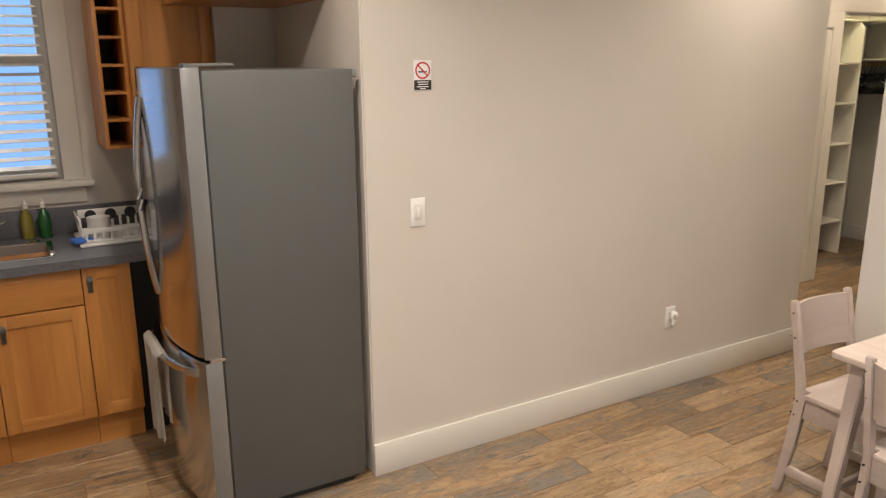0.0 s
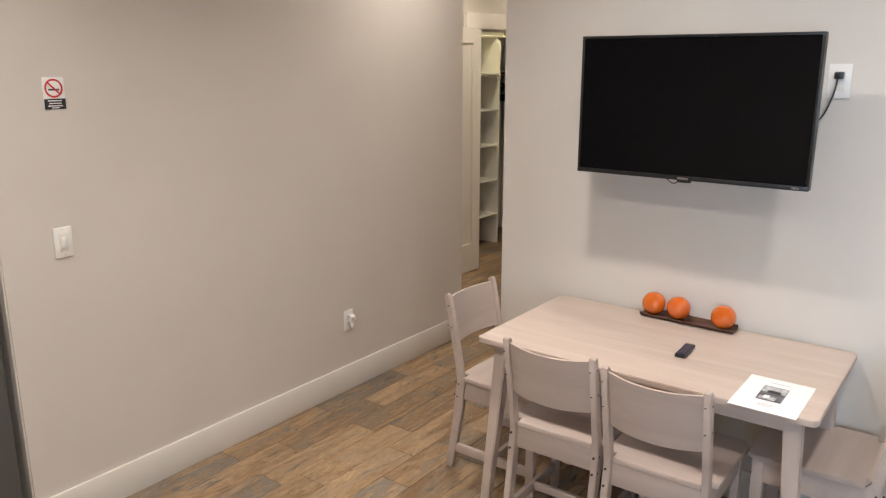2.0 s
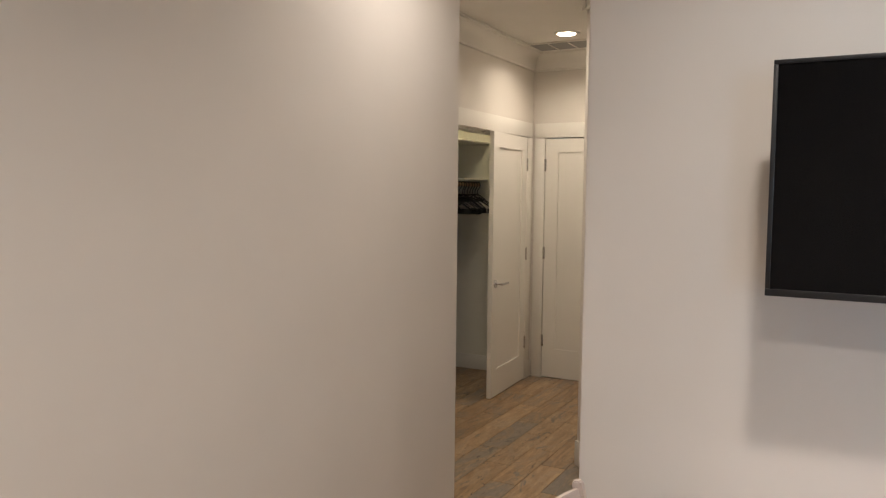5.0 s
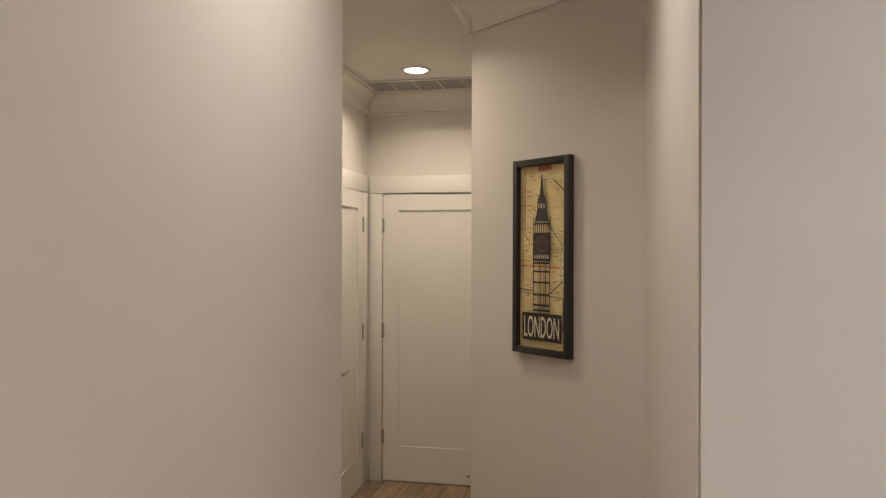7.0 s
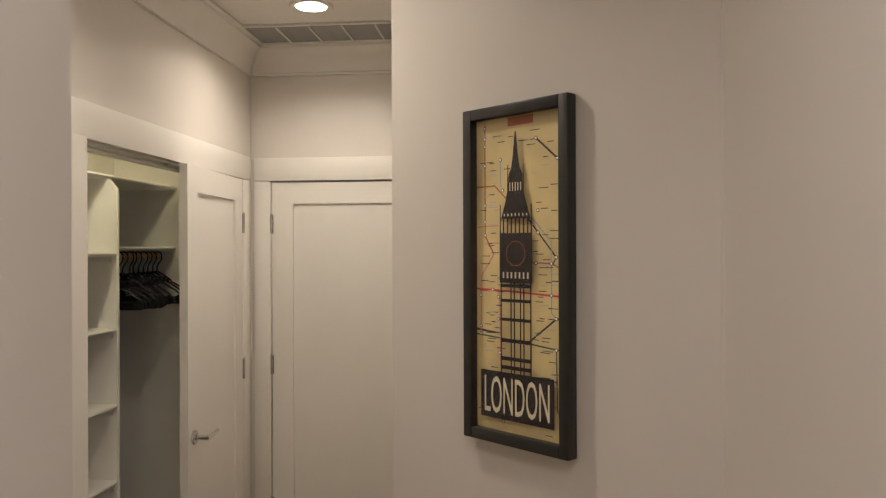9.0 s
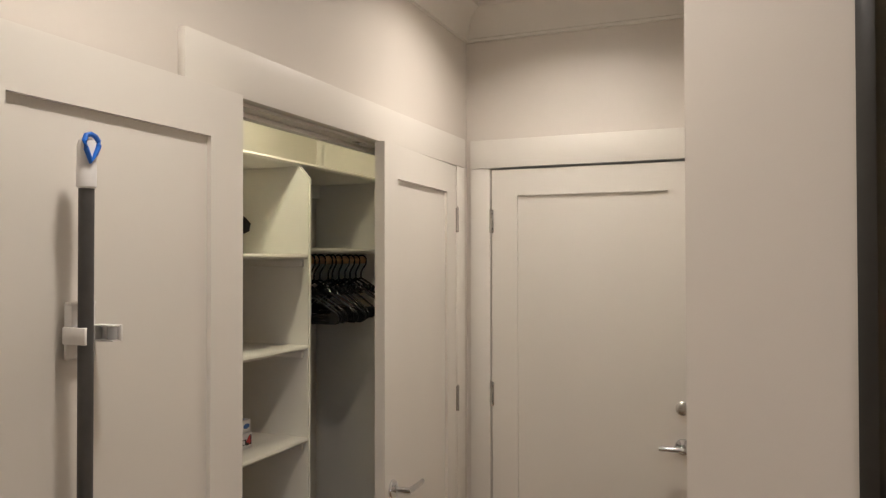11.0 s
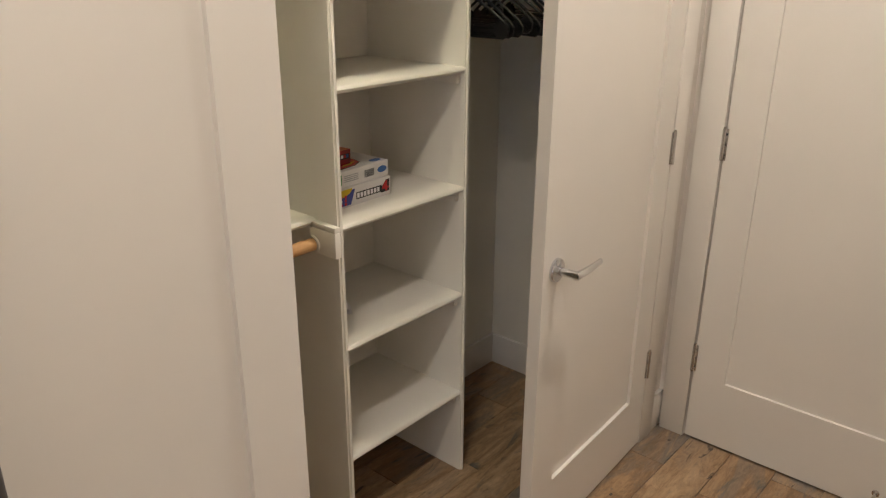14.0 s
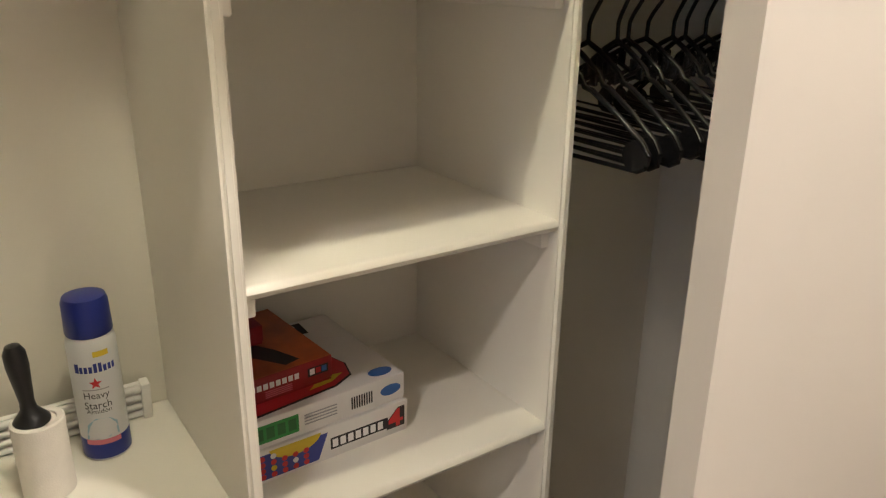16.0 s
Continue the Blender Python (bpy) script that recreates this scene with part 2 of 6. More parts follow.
def plank_mat(name, base_dark, base_light, grey, amount, islands=False):
    """Wood-look tile: streaks, blotches of grey, dark cracks and knots; each piece differs."""
    m = bpy.data.materials.new(name)
    m.use_nodes = True
    nt = m.node_tree
    b = nt.nodes["Principled BSDF"]
    b.inputs["Roughness"].default_value = 0.36
    tc = nt.nodes.new("ShaderNodeTexCoord")
    if islands:
        g = nt.nodes.new("ShaderNodeNewGeometry")
        rand = g.outputs["Random Per Island"]
    else:
        oi = nt.nodes.new("ShaderNodeObjectInfo")
        rand = oi.outputs["Random"]
    cx = nt.nodes.new("ShaderNodeCombineXYZ")
    for k in "XYZ":
        nt.links.new(rand, cx.inputs[k])
    off = nt.nodes.new("ShaderNodeVectorMath")
    off.operation = "MULTIPLY_ADD"
    off.inputs[1].default_value = (61, 47, 29)
    nt.links.new(cx.outputs["Vector"], off.inputs[0])
    nt.links.new(tc.outputs["Object"], off.inputs[2])

    def tex(scale, detail, rough, dist, lo, hi):
        mp = nt.nodes.new("ShaderNodeMapping")
        mp.inputs["Scale"].default_value = scale
        nt.links.new(off.outputs["Vector"], mp.inputs["Vector"])
        n = nt.nodes.new("ShaderNodeTexNoise")
        n.inputs["Scale"].default_value, n.inputs["Detail"].default_value = 1.0, detail
        n.inputs["Roughness"].default_value, n.inputs["Distortion"].default_value = rough, dist
        nt.links.new(mp.outputs["Vector"], n.inputs["Vector"])
        r = nt.nodes.new("ShaderNodeMapRange")
        r.interpolation_type = "SMOOTHSTEP"
        r.inputs["From Min"].default_value, r.inputs["From Max"].default_value = lo, hi
        nt.links.new(n.outputs["Fac"], r.inputs["Value"])
        return r.outputs["Result"]

    def mix(f, a, b_, mode="MIX"):
        x = nt.nodes.new("ShaderNodeMix")
        x.data_type, x.blend_type = "RGBA", mode
        if isinstance(f, float):
            x.inputs["Factor"].default_value = f
        else:
            nt.links.new(f, x.inputs["Factor"])
        for key, val in (("A", a), ("B", b_)):
            if isinstance(val, tuple):
                x.inputs[key].default_value = (*val, 1)
            else:
                nt.links.new(val, x.inputs[key])
        return x.outputs["Result"]

    streak = tex((2.0, 13, 1), 9, 0.66, 1.6, 0.34, 0.66)
    blotch = tex((2.4, 6.0, 1), 7, 0.68, 1.9, 0.50 - amount * 0.12, 0.64 - amount * 0.10)
    crack = tex((5, 44, 1), 6, 0.68, 2.2, 0.655, 0.715)
    knot = tex((7, 22, 1), 3, 0.55, 1.6, 0.66, 0.72)
    fine = tex((26, 210, 1), 4, 0.6, 0.4, 0.3, 0.7)
    col = mix(streak, base_dark, base_light)
    patch_ = tex((2.3, 6.5, 1), 8, 0.70, 2.0, 0.56, 0.66)
    col = mix(blotch, col, grey)
    col = mix(patch_, col, mix(streak, (0.095, 0.085, 0.075), (0.205, 0.185, 0.165)))
    mottle = tex((13, 34, 1), 8, 0.74, 1.8, 0.30, 0.70)
    col = mix(0.46, col, mix(mottle, (0.32, 0.29, 0.26), (1.18, 1.16, 1.12)), "MULTIPLY")
    col = mix(0.14, col, mix(fine, (0.30, 0.30, 0.30), (1.1, 1.1, 1.1)), "MULTIPLY")
    col = mix(crack, col, (0.045, 0.032, 0.022))
    col = mix(knot, col, (0.06, 0.042, 0.03))
    tone = nt.nodes.new("ShaderNodeMapRange")
    tone.inputs["To Min"].default_value, tone.inputs["To Max"].default_value = 0.84, 1.15
    nt.links.new(rand, tone.inputs["Value"])
    col = mix(1.0, col, tone.outputs["Result"], "MULTIPLY")
    nt.links.new(col, b.inputs["Base Color"])
    bp = nt.nodes.new("ShaderNodeBump")
    bp.inputs["Strength"].default_value, bp.inputs["Distance"].default_value = 0.18, 0.002
    nt.links.new(streak, bp.inputs["Height"])
    nt.links.new(bp.outputs["Normal"], b.inputs["Normal"])
    return m


M_PLANKS = [plank_mat("plank_tan", (0.29, 0.175, 0.088), (0.50, 0.345, 0.20), (0.36, 0.255, 0.16), 0.2),
            plank_mat("plank_brown", (0.23, 0.135, 0.066), (0.42, 0.275, 0.148), (0.25, 0.185, 0.125), 0.4),
            plank_mat("plank_grey", (0.22, 0.145, 0.083), (0.40, 0.28, 0.17), (0.215, 0.182, 0.148), 0.62)]
M_PLANKREST = plank_mat("plank_mixed", (0.21, 0.125, 0.062), (0.39, 0.26, 0.145), (0.20, 0.17, 0.135), 0.5, True)


# ---- mesh helpers ----
def bm_box(x0, y0, z0, x1, y1, z1, bevel=0.0, segs=2):
    bm = bmesh.new()
    bmesh.ops.create_cube(bm, size=1, matrix=Matrix.Translation(((x0 + x1) / 2, (y0 + y1) / 2, (z0 + z1) / 2)) @ Matrix.Diagonal((abs(x1 - x0), abs(y1 - y0), abs(z1 - z0), 1)))
    if bevel:
        bmesh.ops.bevel(bm, geom=bm.edges[:], offset=bevel, segments=segs, profile=0.5, affect="EDGES")
    return bm


def bm_add(bm, other, m=None):
    """Join other into bm."""
    tmp = bpy.data.meshes.new("tmp")
    if m is not None:
        bmesh.ops.transform(other, matrix=m, verts=other.verts[:])
    other.to_mesh(tmp)
    other.free()
    bm.from_mesh(tmp)
    bpy.data.meshes.remove(tmp)
    return bm


def bm_cyl(r, p, q, segs=20, r2=None, bevel=0.0):
    p, q = Vector(p), Vector(q)
    bm = bmesh.new()
    bmesh.ops.create_cone(bm, cap_ends=True, segments=segs, radius1=r, radius2=r if r2 is None else r2, depth=(q - p).length)
    if bevel:
        caps = [e for e in bm.edges if abs(e.verts[0].co.z - e.verts[1].co.z) < 1e-6]
        bmesh.ops.bevel(bm, geom=caps, offset=bevel, segments=2, affect="EDGES")
    m = Matrix.Translation((p + q) / 2) @ (q - p).to_track_quat("Z", "Y").to_matrix().to_4x4()
    bmesh.ops.transform(bm, matrix=m, verts=bm.verts[:])
    return bm


def bm_lathe(profile, segs=28):
    """Turn (radius, z) pairs round z."""
    bm = bmesh.new()
    rings = []
    for r, z in profile:
        rings.append([bm.verts.new((r * math.cos(2 * math.pi * i / segs), r * math.sin(2 * math.pi * i / segs), z)) for i in range(segs)])
    for a, b in zip(rings, rings[1:]):
        for i in range(segs):
            bm.faces.new((a[i], a[(i + 1) % segs], b[(i + 1) % segs], b[i]))
    bm.faces.new(rings[0][::-1])
    bm.faces.new(rings[-1])
    return bm


def bm_prism(points, z0, z1, bevel=0.0):
    """Extrude an outline in x, y from z0 to z1."""
    bm = bmesh.new()
    lo = [bm.verts.new((x, y, z0)) for x, y in points]
    hi = [bm.verts.new((x, y, z1)) for x, y in points]
    n = len(points)
    bm.faces.new(lo[::-1])
    bm.faces.new(hi)
    for i in range(n):
        bm.faces.new((lo[i], lo[(i + 1) % n], hi[(i + 1) % n], hi[i]))
    bmesh.ops.recalc_face_normals(bm, faces=bm.faces[:])
    if bevel:
        bmesh.ops.bevel(bm, geom=bm.edges[:], offset=bevel, segments=2, affect="EDGES")
    return bm


def bm_tube(points, r, segs=8, closed=False):
    """A round tube along points."""
    pts = [Vector(p) for p in points]
    bm = bmesh.new()
    rings = []
    n = len(pts)
    for i, p in enumerate(pts):
        a = pts[(i - 1) % n] if (closed or i) else p
        b = pts[(i + 1) % n] if (closed or i < n - 1) else p
        q = (b - a).to_track_quat("Z", "Y")
        rings.append([bm.verts.new(p + q @ Vector((r * math.cos(2 * math.pi * k / segs), r * math.sin(2 * math.pi * k / segs), 0))) for k in range(segs)])
    pairs = list(zip(rings, rings[1:])) + ([(rings[-1], rings[0])] if closed else [])
    for a, b in pairs:
        for k in range(segs):
            bm.faces.new((a[k], a[(k + 1) % segs], b[(k + 1) % segs], b[k]))
    if not closed:
        bm.faces.new(rings[0][::-1])
        bm.faces.new(rings[-1])
    bmesh.ops.recalc_face_normals(bm, faces=bm.faces[:])
    return bm


def mesh_of(name, bm, material, smooth=None):
    me = bpy.data.meshes.new(name)
    bmesh.ops.recalc_face_normals(bm, faces=bm.faces[:])
    bm.to_mesh(me)
    bm.free()
    me.materials.append(material)
    if smooth is not None:
        me.polygons.foreach_set("use_smooth", [True] * len(me.polygons))
        me.set_sharp_from_angle(angle=radians(smooth))
    return me


def part(name, bm, material, parent, label="", m=None, smooth=40):
    ob = new(name, mesh_of(name, bm, material, smooth))
    ob.parent = parent
    if m is not None:
        ob.matrix_basis = m
    return tagged(ob, label)


def thing(name, label, category, m=None, group="", kind=""):
    ob = new(name)
    if m is not None:
        ob.matrix_basis = m
    return tagged(ob, label, category, group, kind)


def solid(name, bm, material, label, category, m=None, group="", kind="", smooth=40):
    ob = new(name, mesh_of(name, bm, material, smooth))
    if m is not None:
        ob.matrix_basis = m
    return tagged(ob, label, category, group, kind)


def text_bm(body, size, extrude=0.0004, spacing=1.0):
    """Letters as a mesh in x, y, starting at the origin."""
    c = bpy.data.curves.new("letters", "FONT")
    c.body, c.size, c.extrude, c.space_character = body, size, extrude, spacing
    c.resolution_u = 3
    ob = bpy.data.objects.new("letters", c)
    scene.collection.objects.link(ob)
    dg = bpy.context.evaluated_depsgraph_get()
    me = bpy.data.meshes.new_from_object(ob.evaluated_get(dg))
    bm = bmesh.new()
    bm.from_mesh(me)
    bpy.data.objects.remove(ob)
    bpy.data.curves.remove(c)
    bpy.data.meshes.remove(me)
    return bm


def text_fit(body, width, height, extrude=0.0004):
    """Letters stretched to a width and height, centred on the origin."""
    bm = text_bm(body, 1.0, extrude)
    xs, ys = [v.co.x for v in bm.verts], [v.co.y for v in bm.verts]
    a, b, c, d = min(xs), max(xs), min(ys), max(ys)
    for v in bm.verts:
        v.co.x = (v.co.x - (a + b) / 2) / (b - a) * width
        v.co.y = (v.co.y - (c + d) / 2) / (d - c) * height
    return bm


# ---- large structure ----
def wall(name, bm, label="greige painted plaster wall with a faint orange-peel texture"):
    return solid(name, bm, M_WALL, label, "wall", kind="structure", smooth=None)


T = 0.12
wall("wall_long", bm_prism([(LW_A, 0), (LW_B, 0), (LW_B, CLY), (LW_B - T, CLY), (LW_B - T, T), (LW_A + T, T), (LW_A + T, 0.97), (LW_A, 0.97)], 0, CEIL, 0.006))
wall("wall_chase", bm_box(-2.30, 0.97, 0, LW_A + T, KITY + T, CEIL))
wall("wall_tv", bm_prism([(TVX, SOUTH), (TVX, TVY), DG_A, DG_B, (ENDX, DG_B[1]), (ENDX, DG_B[1] - T), (DG_B[0] + 0.05, DG_B[1] - T), (DG_A[0] + 0.05, TVY - T), (TVX + T, TVY - T), (TVX + T, SOUTH)], 0, CEIL, 0.005))


def wall_with_hole(name, axis, face, back, a0, a1, h0, h1, z0, z1, label="greige painted plaster wall"):
    """A wall along an axis with one opening from h0 to h1, z0 to z1."""
    bm = bmesh.new()
    for lo, hi, za, zb in ((a0, h0, 0, CEIL), (h1, a1, 0, CEIL), (h0, h1, z1, CEIL), (h0, h1, 0, z0)):
        if hi - lo < 1e-4 or zb - za < 1e-4:
            continue
        b = bm_box(lo, face, za, hi, back, zb) if axis == "x" else bm_box(face, lo, za, back, hi, zb)
        bm_add(bm, b)
    return wall(name, bm, label)


wall_with_hole("wall_closet", "x", CLY, CLY + T, LW_B - T, ENDX, OP_A, OP_B, 0, DOOR_H + 0.005)
wall_with_hole("wall_end", "y", ENDX, ENDX + T, DG_B[1] - T, CLY + T, -0.075, 0.780, 0, DOOR_H + 0.005)
solid("wall_closet_back", bm_box(LW_B, CB, 0, 3.83 + T, CB + T, CEIL), M_CLOSET, "cream painted closet back wall", "wall", kind="structure", smooth=None)
solid("wall_closet_side", bm_box(3.83, CLY + T, 0, 3.83 + T, CB, CEIL), M_CLOSET, "cream painted closet side wall", "wall", kind="structure", smooth=None)
# unseen end wall, added to keep blue sky light out of the closet
solid("wall_closet_sky_stop", bm_box(LW_B - T, CLY + T, 0, LW_B, CB + T, CEIL), M_CLOSET, "unseen cream closet end wall added to block sky light", "wall", kind="structure", smooth=None)
wall_with_hole("wall_kitchen", "x", KITY, KITY + T, WEST - T, -2.30, -3.90, -2.965, 1.165, 2.25)
wall_with_hole("wall_west", "y", WEST, WEST - T, SOUTH, KITY, -4.62, -3.4, 0.9, 2.2)
wall("wall_south", bm_box(WEST - T, SOUTH - T, 0, TVX + T, SOUTH, CEIL))
wall("wall_behind_door", bm_box(ENDX + 0.9, -1.2, 0, ENDX + 1.0, CLY, CEIL))
solid("ceiling", bm_box(WEST - T, SOUTH - T, CEIL, 4.9, 1.9, CEIL + 0.1), M_CEIL, "flat matt off-white painted ceiling", "ceiling", kind="structure", smooth=None)
floor = solid("floor", bm_box(WEST - T, SOUTH - T, -0.1, 4.9, 1.9, -0.004), M_GROUT, "wood-look plank tile floor in mottled brown and grey", "floor", kind="structure", smooth=None)


def baseboard(pts, h=0.145, d=0.015):
    """A skirting along a line of points, with its face to the left of the walking direction."""
    for (x0, y0), (x1, y1) in zip(pts, pts[1:]):
        L = math.hypot(x1 - x0, y1 - y0)
        bm = bm_box(0, 0.0005, 0, L, d, h, 0.003)
        solid("baseboard", bm, M_TRIM, "tall white painted wooden baseboard", "baseboard", pose(x0, y0, 0, 0, 0, math.degrees(math.atan2(y1 - y0, x1 - x0))), kind="structure")


baseboard([(LW_B + 0.015, 0), (LW_A, 0)])
baseboard([(LW_B, CLY), (LW_B, 0)])
baseboard([(TVX - 0.015, TVY), DG_A, DG_B])
baseboard([(TVX, TVY), (TVX, SOUTH)][::-1])
baseboard([(1.50, CLY), (LW_B, CLY)])
baseboard([(ENDX, CLY), (OP_B + 0.0895, CLY)])
baseboard([(3.83, CB), (DR + 0.02, CB)], 0.13)
baseboard([(DL, CB), (LW_B, CB)], 0.13)
baseboard([(3.83, CLY + T), (3.83, CB)], 0.13)


def crown(pts):
    for (x0, y0), (x1, y1) in zip(pts, pts[1:]):
        L = math.hypot(x1 - x0, y1 - y0)
        prof = [(0.001, -0.16), (0.018, -0.16), (0.020, -0.150), (0.014, -0.144), (0.016, -0.12), (0.028, -0.08), (0.055, -0.045), (0.085, -0.03), (0.088, -0.015), (0.105, -0.012), (0.105, -0.001), (0.001, -0.001)]
        bm = bmesh.new()
        a = [bm.verts.new((-0.03, y, z)) for y, z in prof]
        b = [bm.verts.new((L + 0.03, y, z)) for y, z in prof]
        n = len(prof)
        for i in range(n):
            bm.faces.new((a[i], a[(i + 1) % n], b[(i + 1) % n], b[i]))
        bm.faces.new(a[::-1])
        bm.faces.new(b)
        solid("crown_moulding", bm, M_TRIM, "white painted crown moulding under the ceiling", "crown moulding", pose(x0, y0, CEIL, 0, 0, math.degrees(math.atan2(y1 - y0, x1 - x0))), kind="structure")


crown([(ENDX, CLY), (LW_B, CLY)])
crown([(ENDX, DG_B[1]), (ENDX, CLY)])
crown([DG_B, (ENDX, DG_B[1])])
crown([(TVX + 0.5, TVY), DG_A, DG_B])


# ---- doors and casings ----
def casing(name, m, width, height, left=True, right=True, head_ear=0.0):
    """Flat board trim round an opening that starts at the origin and runs along x; its face looks to -y."""
    root = thing(name, "flat white painted door casing with a taller head board", "door casing", m, kind="structure")
    if left:
        part("side_board", bm_box(-0.089, -0.018, 0, -0.001, -0.0005, height, 0.002), M_TRIM, root)
    if right:
        part("side_board", bm_box(width + 0.001, -0.018, 0, width + 0.089, -0.0005, height, 0.002), M_TRIM, root)
    part("head_board", bm_box(-0.089 - head_ear, -0.021, height + 0.001, width + 0.089, -0.0005, height + 0.122, 0.002), M_TRIM, root)
    return root


def lining(name, m, width, height, depth):
    root = thing(name, "white painted wooden lining of a door opening", "door jamb", m, kind="structure")
    part("side_lining", bm_box(0.0005, 0, 0, 0.004, depth, height), M_TRIM, root)
    part("side_lining", bm_box(width - 0.004, 0, 0, width - 0.0005, depth, height), M_TRIM, root)
    part("head_lining", bm_box(0.004, 0, height - 0.004, width - 0.004, depth, height + 0.004), M_TRIM, root)
    part("stop_strip", bm_box(0.006, 0.045, height - 0.018, width - 0.006, 0.075, height - 0.0045, 0.002), M_TRIM, root)
    return root


def bm_panel_door(w, h, t=0.035, stile=0.113, top=0.113, bottom=0.245):
    """A slab along x from 0 to w, its face at y = 0 looking to -y, with one sunk panel on each side."""
    d = 0.011
    bm = bm_box(stile - 0.002, d, bottom - 0.002, w - stile + 0.002, t - d, h - top + 0.002)
    for x0, x1, z0, z1 in ((0, stile, 0, h), (w - stile, w, 0, h), (stile, w - stile, h - top, h), (stile, w - stile, 0, bottom)):
        b = bmesh.new()
        bmesh.ops.create_cube(b, size=1, matrix=Matrix.Translation(((x0 + x1) / 2, t / 2, (z0 + z1) / 2)) @ Matrix.Diagonal((x1 - x0, t, z1 - z0, 1)))
        bm_add(bm, b)
    bmesh.ops.remove_doubles(bm, verts=bm.verts[:], dist=1e-5)
    return bm


def lever_handle(parent, x, z, to, y=0.0, knob_side=-1, reach=0.118):
    """Rose, neck and lever; to is +1 or -1, the way the lever points along x."""
    s = knob_side
    rose = bm_lathe([(0.0315, 0), (0.0315, 0.006), (0.029, 0.0095), (0.020, 0.011), (0.015, 0.013)], 32)
    h = part("lever_handle", rose, M_CHROME, parent, "satin nickel door lever on a round rose", pose(x, y, z, 90 if s < 0 else -90, 0, 0))
    bm = bm_cyl(0.0105, (0, 0, 0.010), (0, 0, 0.066), 20)
    lev = bmesh.new()
    n = 10
    pts = [(to * (-0.008 + reach * i / n), 0.0, 0.060 + 0.004 * math.sin(math.pi * i / n)) for i in range(n + 1)]
    bm_add(lev, bm_tube(pts, 0.0105, 14))
    for v in lev.verts:
        k = max(0.0, min(1.0, to * v.co.x / 0.11))
        v.co.y *= 1.0 - 0.15 * k
        v.co.z = 0.061 + (v.co.z - 0.061) * (1 - 0.35 * k)
    part("neck", bm, M_CHROME, h)
    part("lever", lev, M_CHROME, h)
    return h


def hinge(parent, x, z, y=0.0):
    bm = bm_box(-0.012, -0.0025, -0.05, 0.012, 0.0, 0.05, 0.001)
    bm_add(bm, bm_cyl(0.0065, (0.0, -0.005, -0.05), (0.0, -0.005, 0.05), 12))
    bm_add(bm, bm_cyl(0.005, (0.0, -0.005, 0.05), (0.0, -0.005, 0.056), 10))
    h = part("hinge", bm, M_NICKEL, parent, "satin nickel butt hinge", pose(x, y, z))
    for k in (-0.033, 0.0, 0.033):
        part("screw", bm_cyl(0.003, (0.008, -0.004, k), (0.008, -0.002, k), 8), M_DARKGAP, h)


LEAF_W = 0.725
# closed leaf of the closet
leaf = thing("door_closet", "white one-panel closet door leaf, slightly ajar, with a nickel lever", "door", pose(OP_B - 0.004, CLY - 0.016, 0.008, 0, 0, 2.9), kind="structure")
LW = 0.732
part("slab", bm_panel_door(LW, DOOR_H - 0.012, bottom=0.210), M_TRIM, leaf, m=pose(-LW, 0, 0), smooth=None)
lever_handle(leaf, -LW + 0.060, 0.875, 1, reach=0.130)
for z in (1.80, 1.06, 0.31):
    hinge(leaf, 0.002, z)
# open leaf, folded back flat against the wall
leaf2 = thing("door_closet_open", "white one-panel closet door leaf, folded wide open against the wall", "door", pose(OP_A - 0.004, CLY - 0.058, 0.008), kind="structure")
part("slab", bm_panel_door(LEAF_W, DOOR_H - 0.012), M_TRIM, leaf2, m=pose(-LEAF_W, 0, 0), smooth=None)
for z in (1.80, 1.06, 0.31):
    hinge(leaf2, 0.008, z, 0.030)
casing("door_casing_closet", pose(OP_A, CLY, 0), OP_B - OP_A, DOOR_H, head_ear=0.070)
lining("door_lining_closet", pose(OP_A, CLY + 0.0205, 0), OP_B - OP_A, DOOR_H, T - 0.02)
catch = thing("ball_catch", "small metal ball catch under the closet door head", "door catch", pose(2.96, CLY + 0.04, DOOR_H - 0.004))
part("plate", bm_box(-0.03, -0.012, -0.003, 0.03, 0.012, -0.0002, 0.001), M_NICKEL, catch)
part("ball", bm_lathe([(0.002, -0.009), (0.006, -0.008), (0.007, -0.003)], 12), M_STEEL, catch)

# end door
EY0, EY1 = 0.780, -0.075
edoor = thing("door_end", "white one-panel interior door, shut, with a nickel lever", "door", pose(ENDX - 0.010, EY0 - 0.006, 0.008, 0, 0, -90), kind="structure")
EW = EY0 - EY1 - 0.012
part("slab", bm_panel_door(EW, DOOR_H - 0.015), M_TRIM, edoor, smooth=None)
lever_handle(edoor, EW - 0.060, 0.905, -1, reach=0.092)
part("deadbolt", bm_lathe([(0.028, 0), (0.028, 0.008), (0.022, 0.014), (0.012, 0.016)], 24), M_NICKEL, edoor, "round nickel deadbolt", pose(EW - 0.060, 0, 1.055, 90))
stop = part("door_stop", bm_lathe([(0.011, 0), (0.011, 0.004), (0.005, 0.006), (0.005, 0.05)], 14), M_NICKEL, edoor, "small nickel door stop", pose(0.614, 0, 0.062, 90))
part("rubber_tip", bm_lathe([(0.008, 0.050), (0.009, 0.054), (0.008, 0.062), (0.003, 0.064)], 14), M_WHITE, stop)
for z in (1.80, 1.06, 0.31):
    hinge(edoor, -0.004, z)
casing("door_casing_end", pose(ENDX, EY0, 0, 0, 0, -90), EY0 - EY1, DOOR_H)


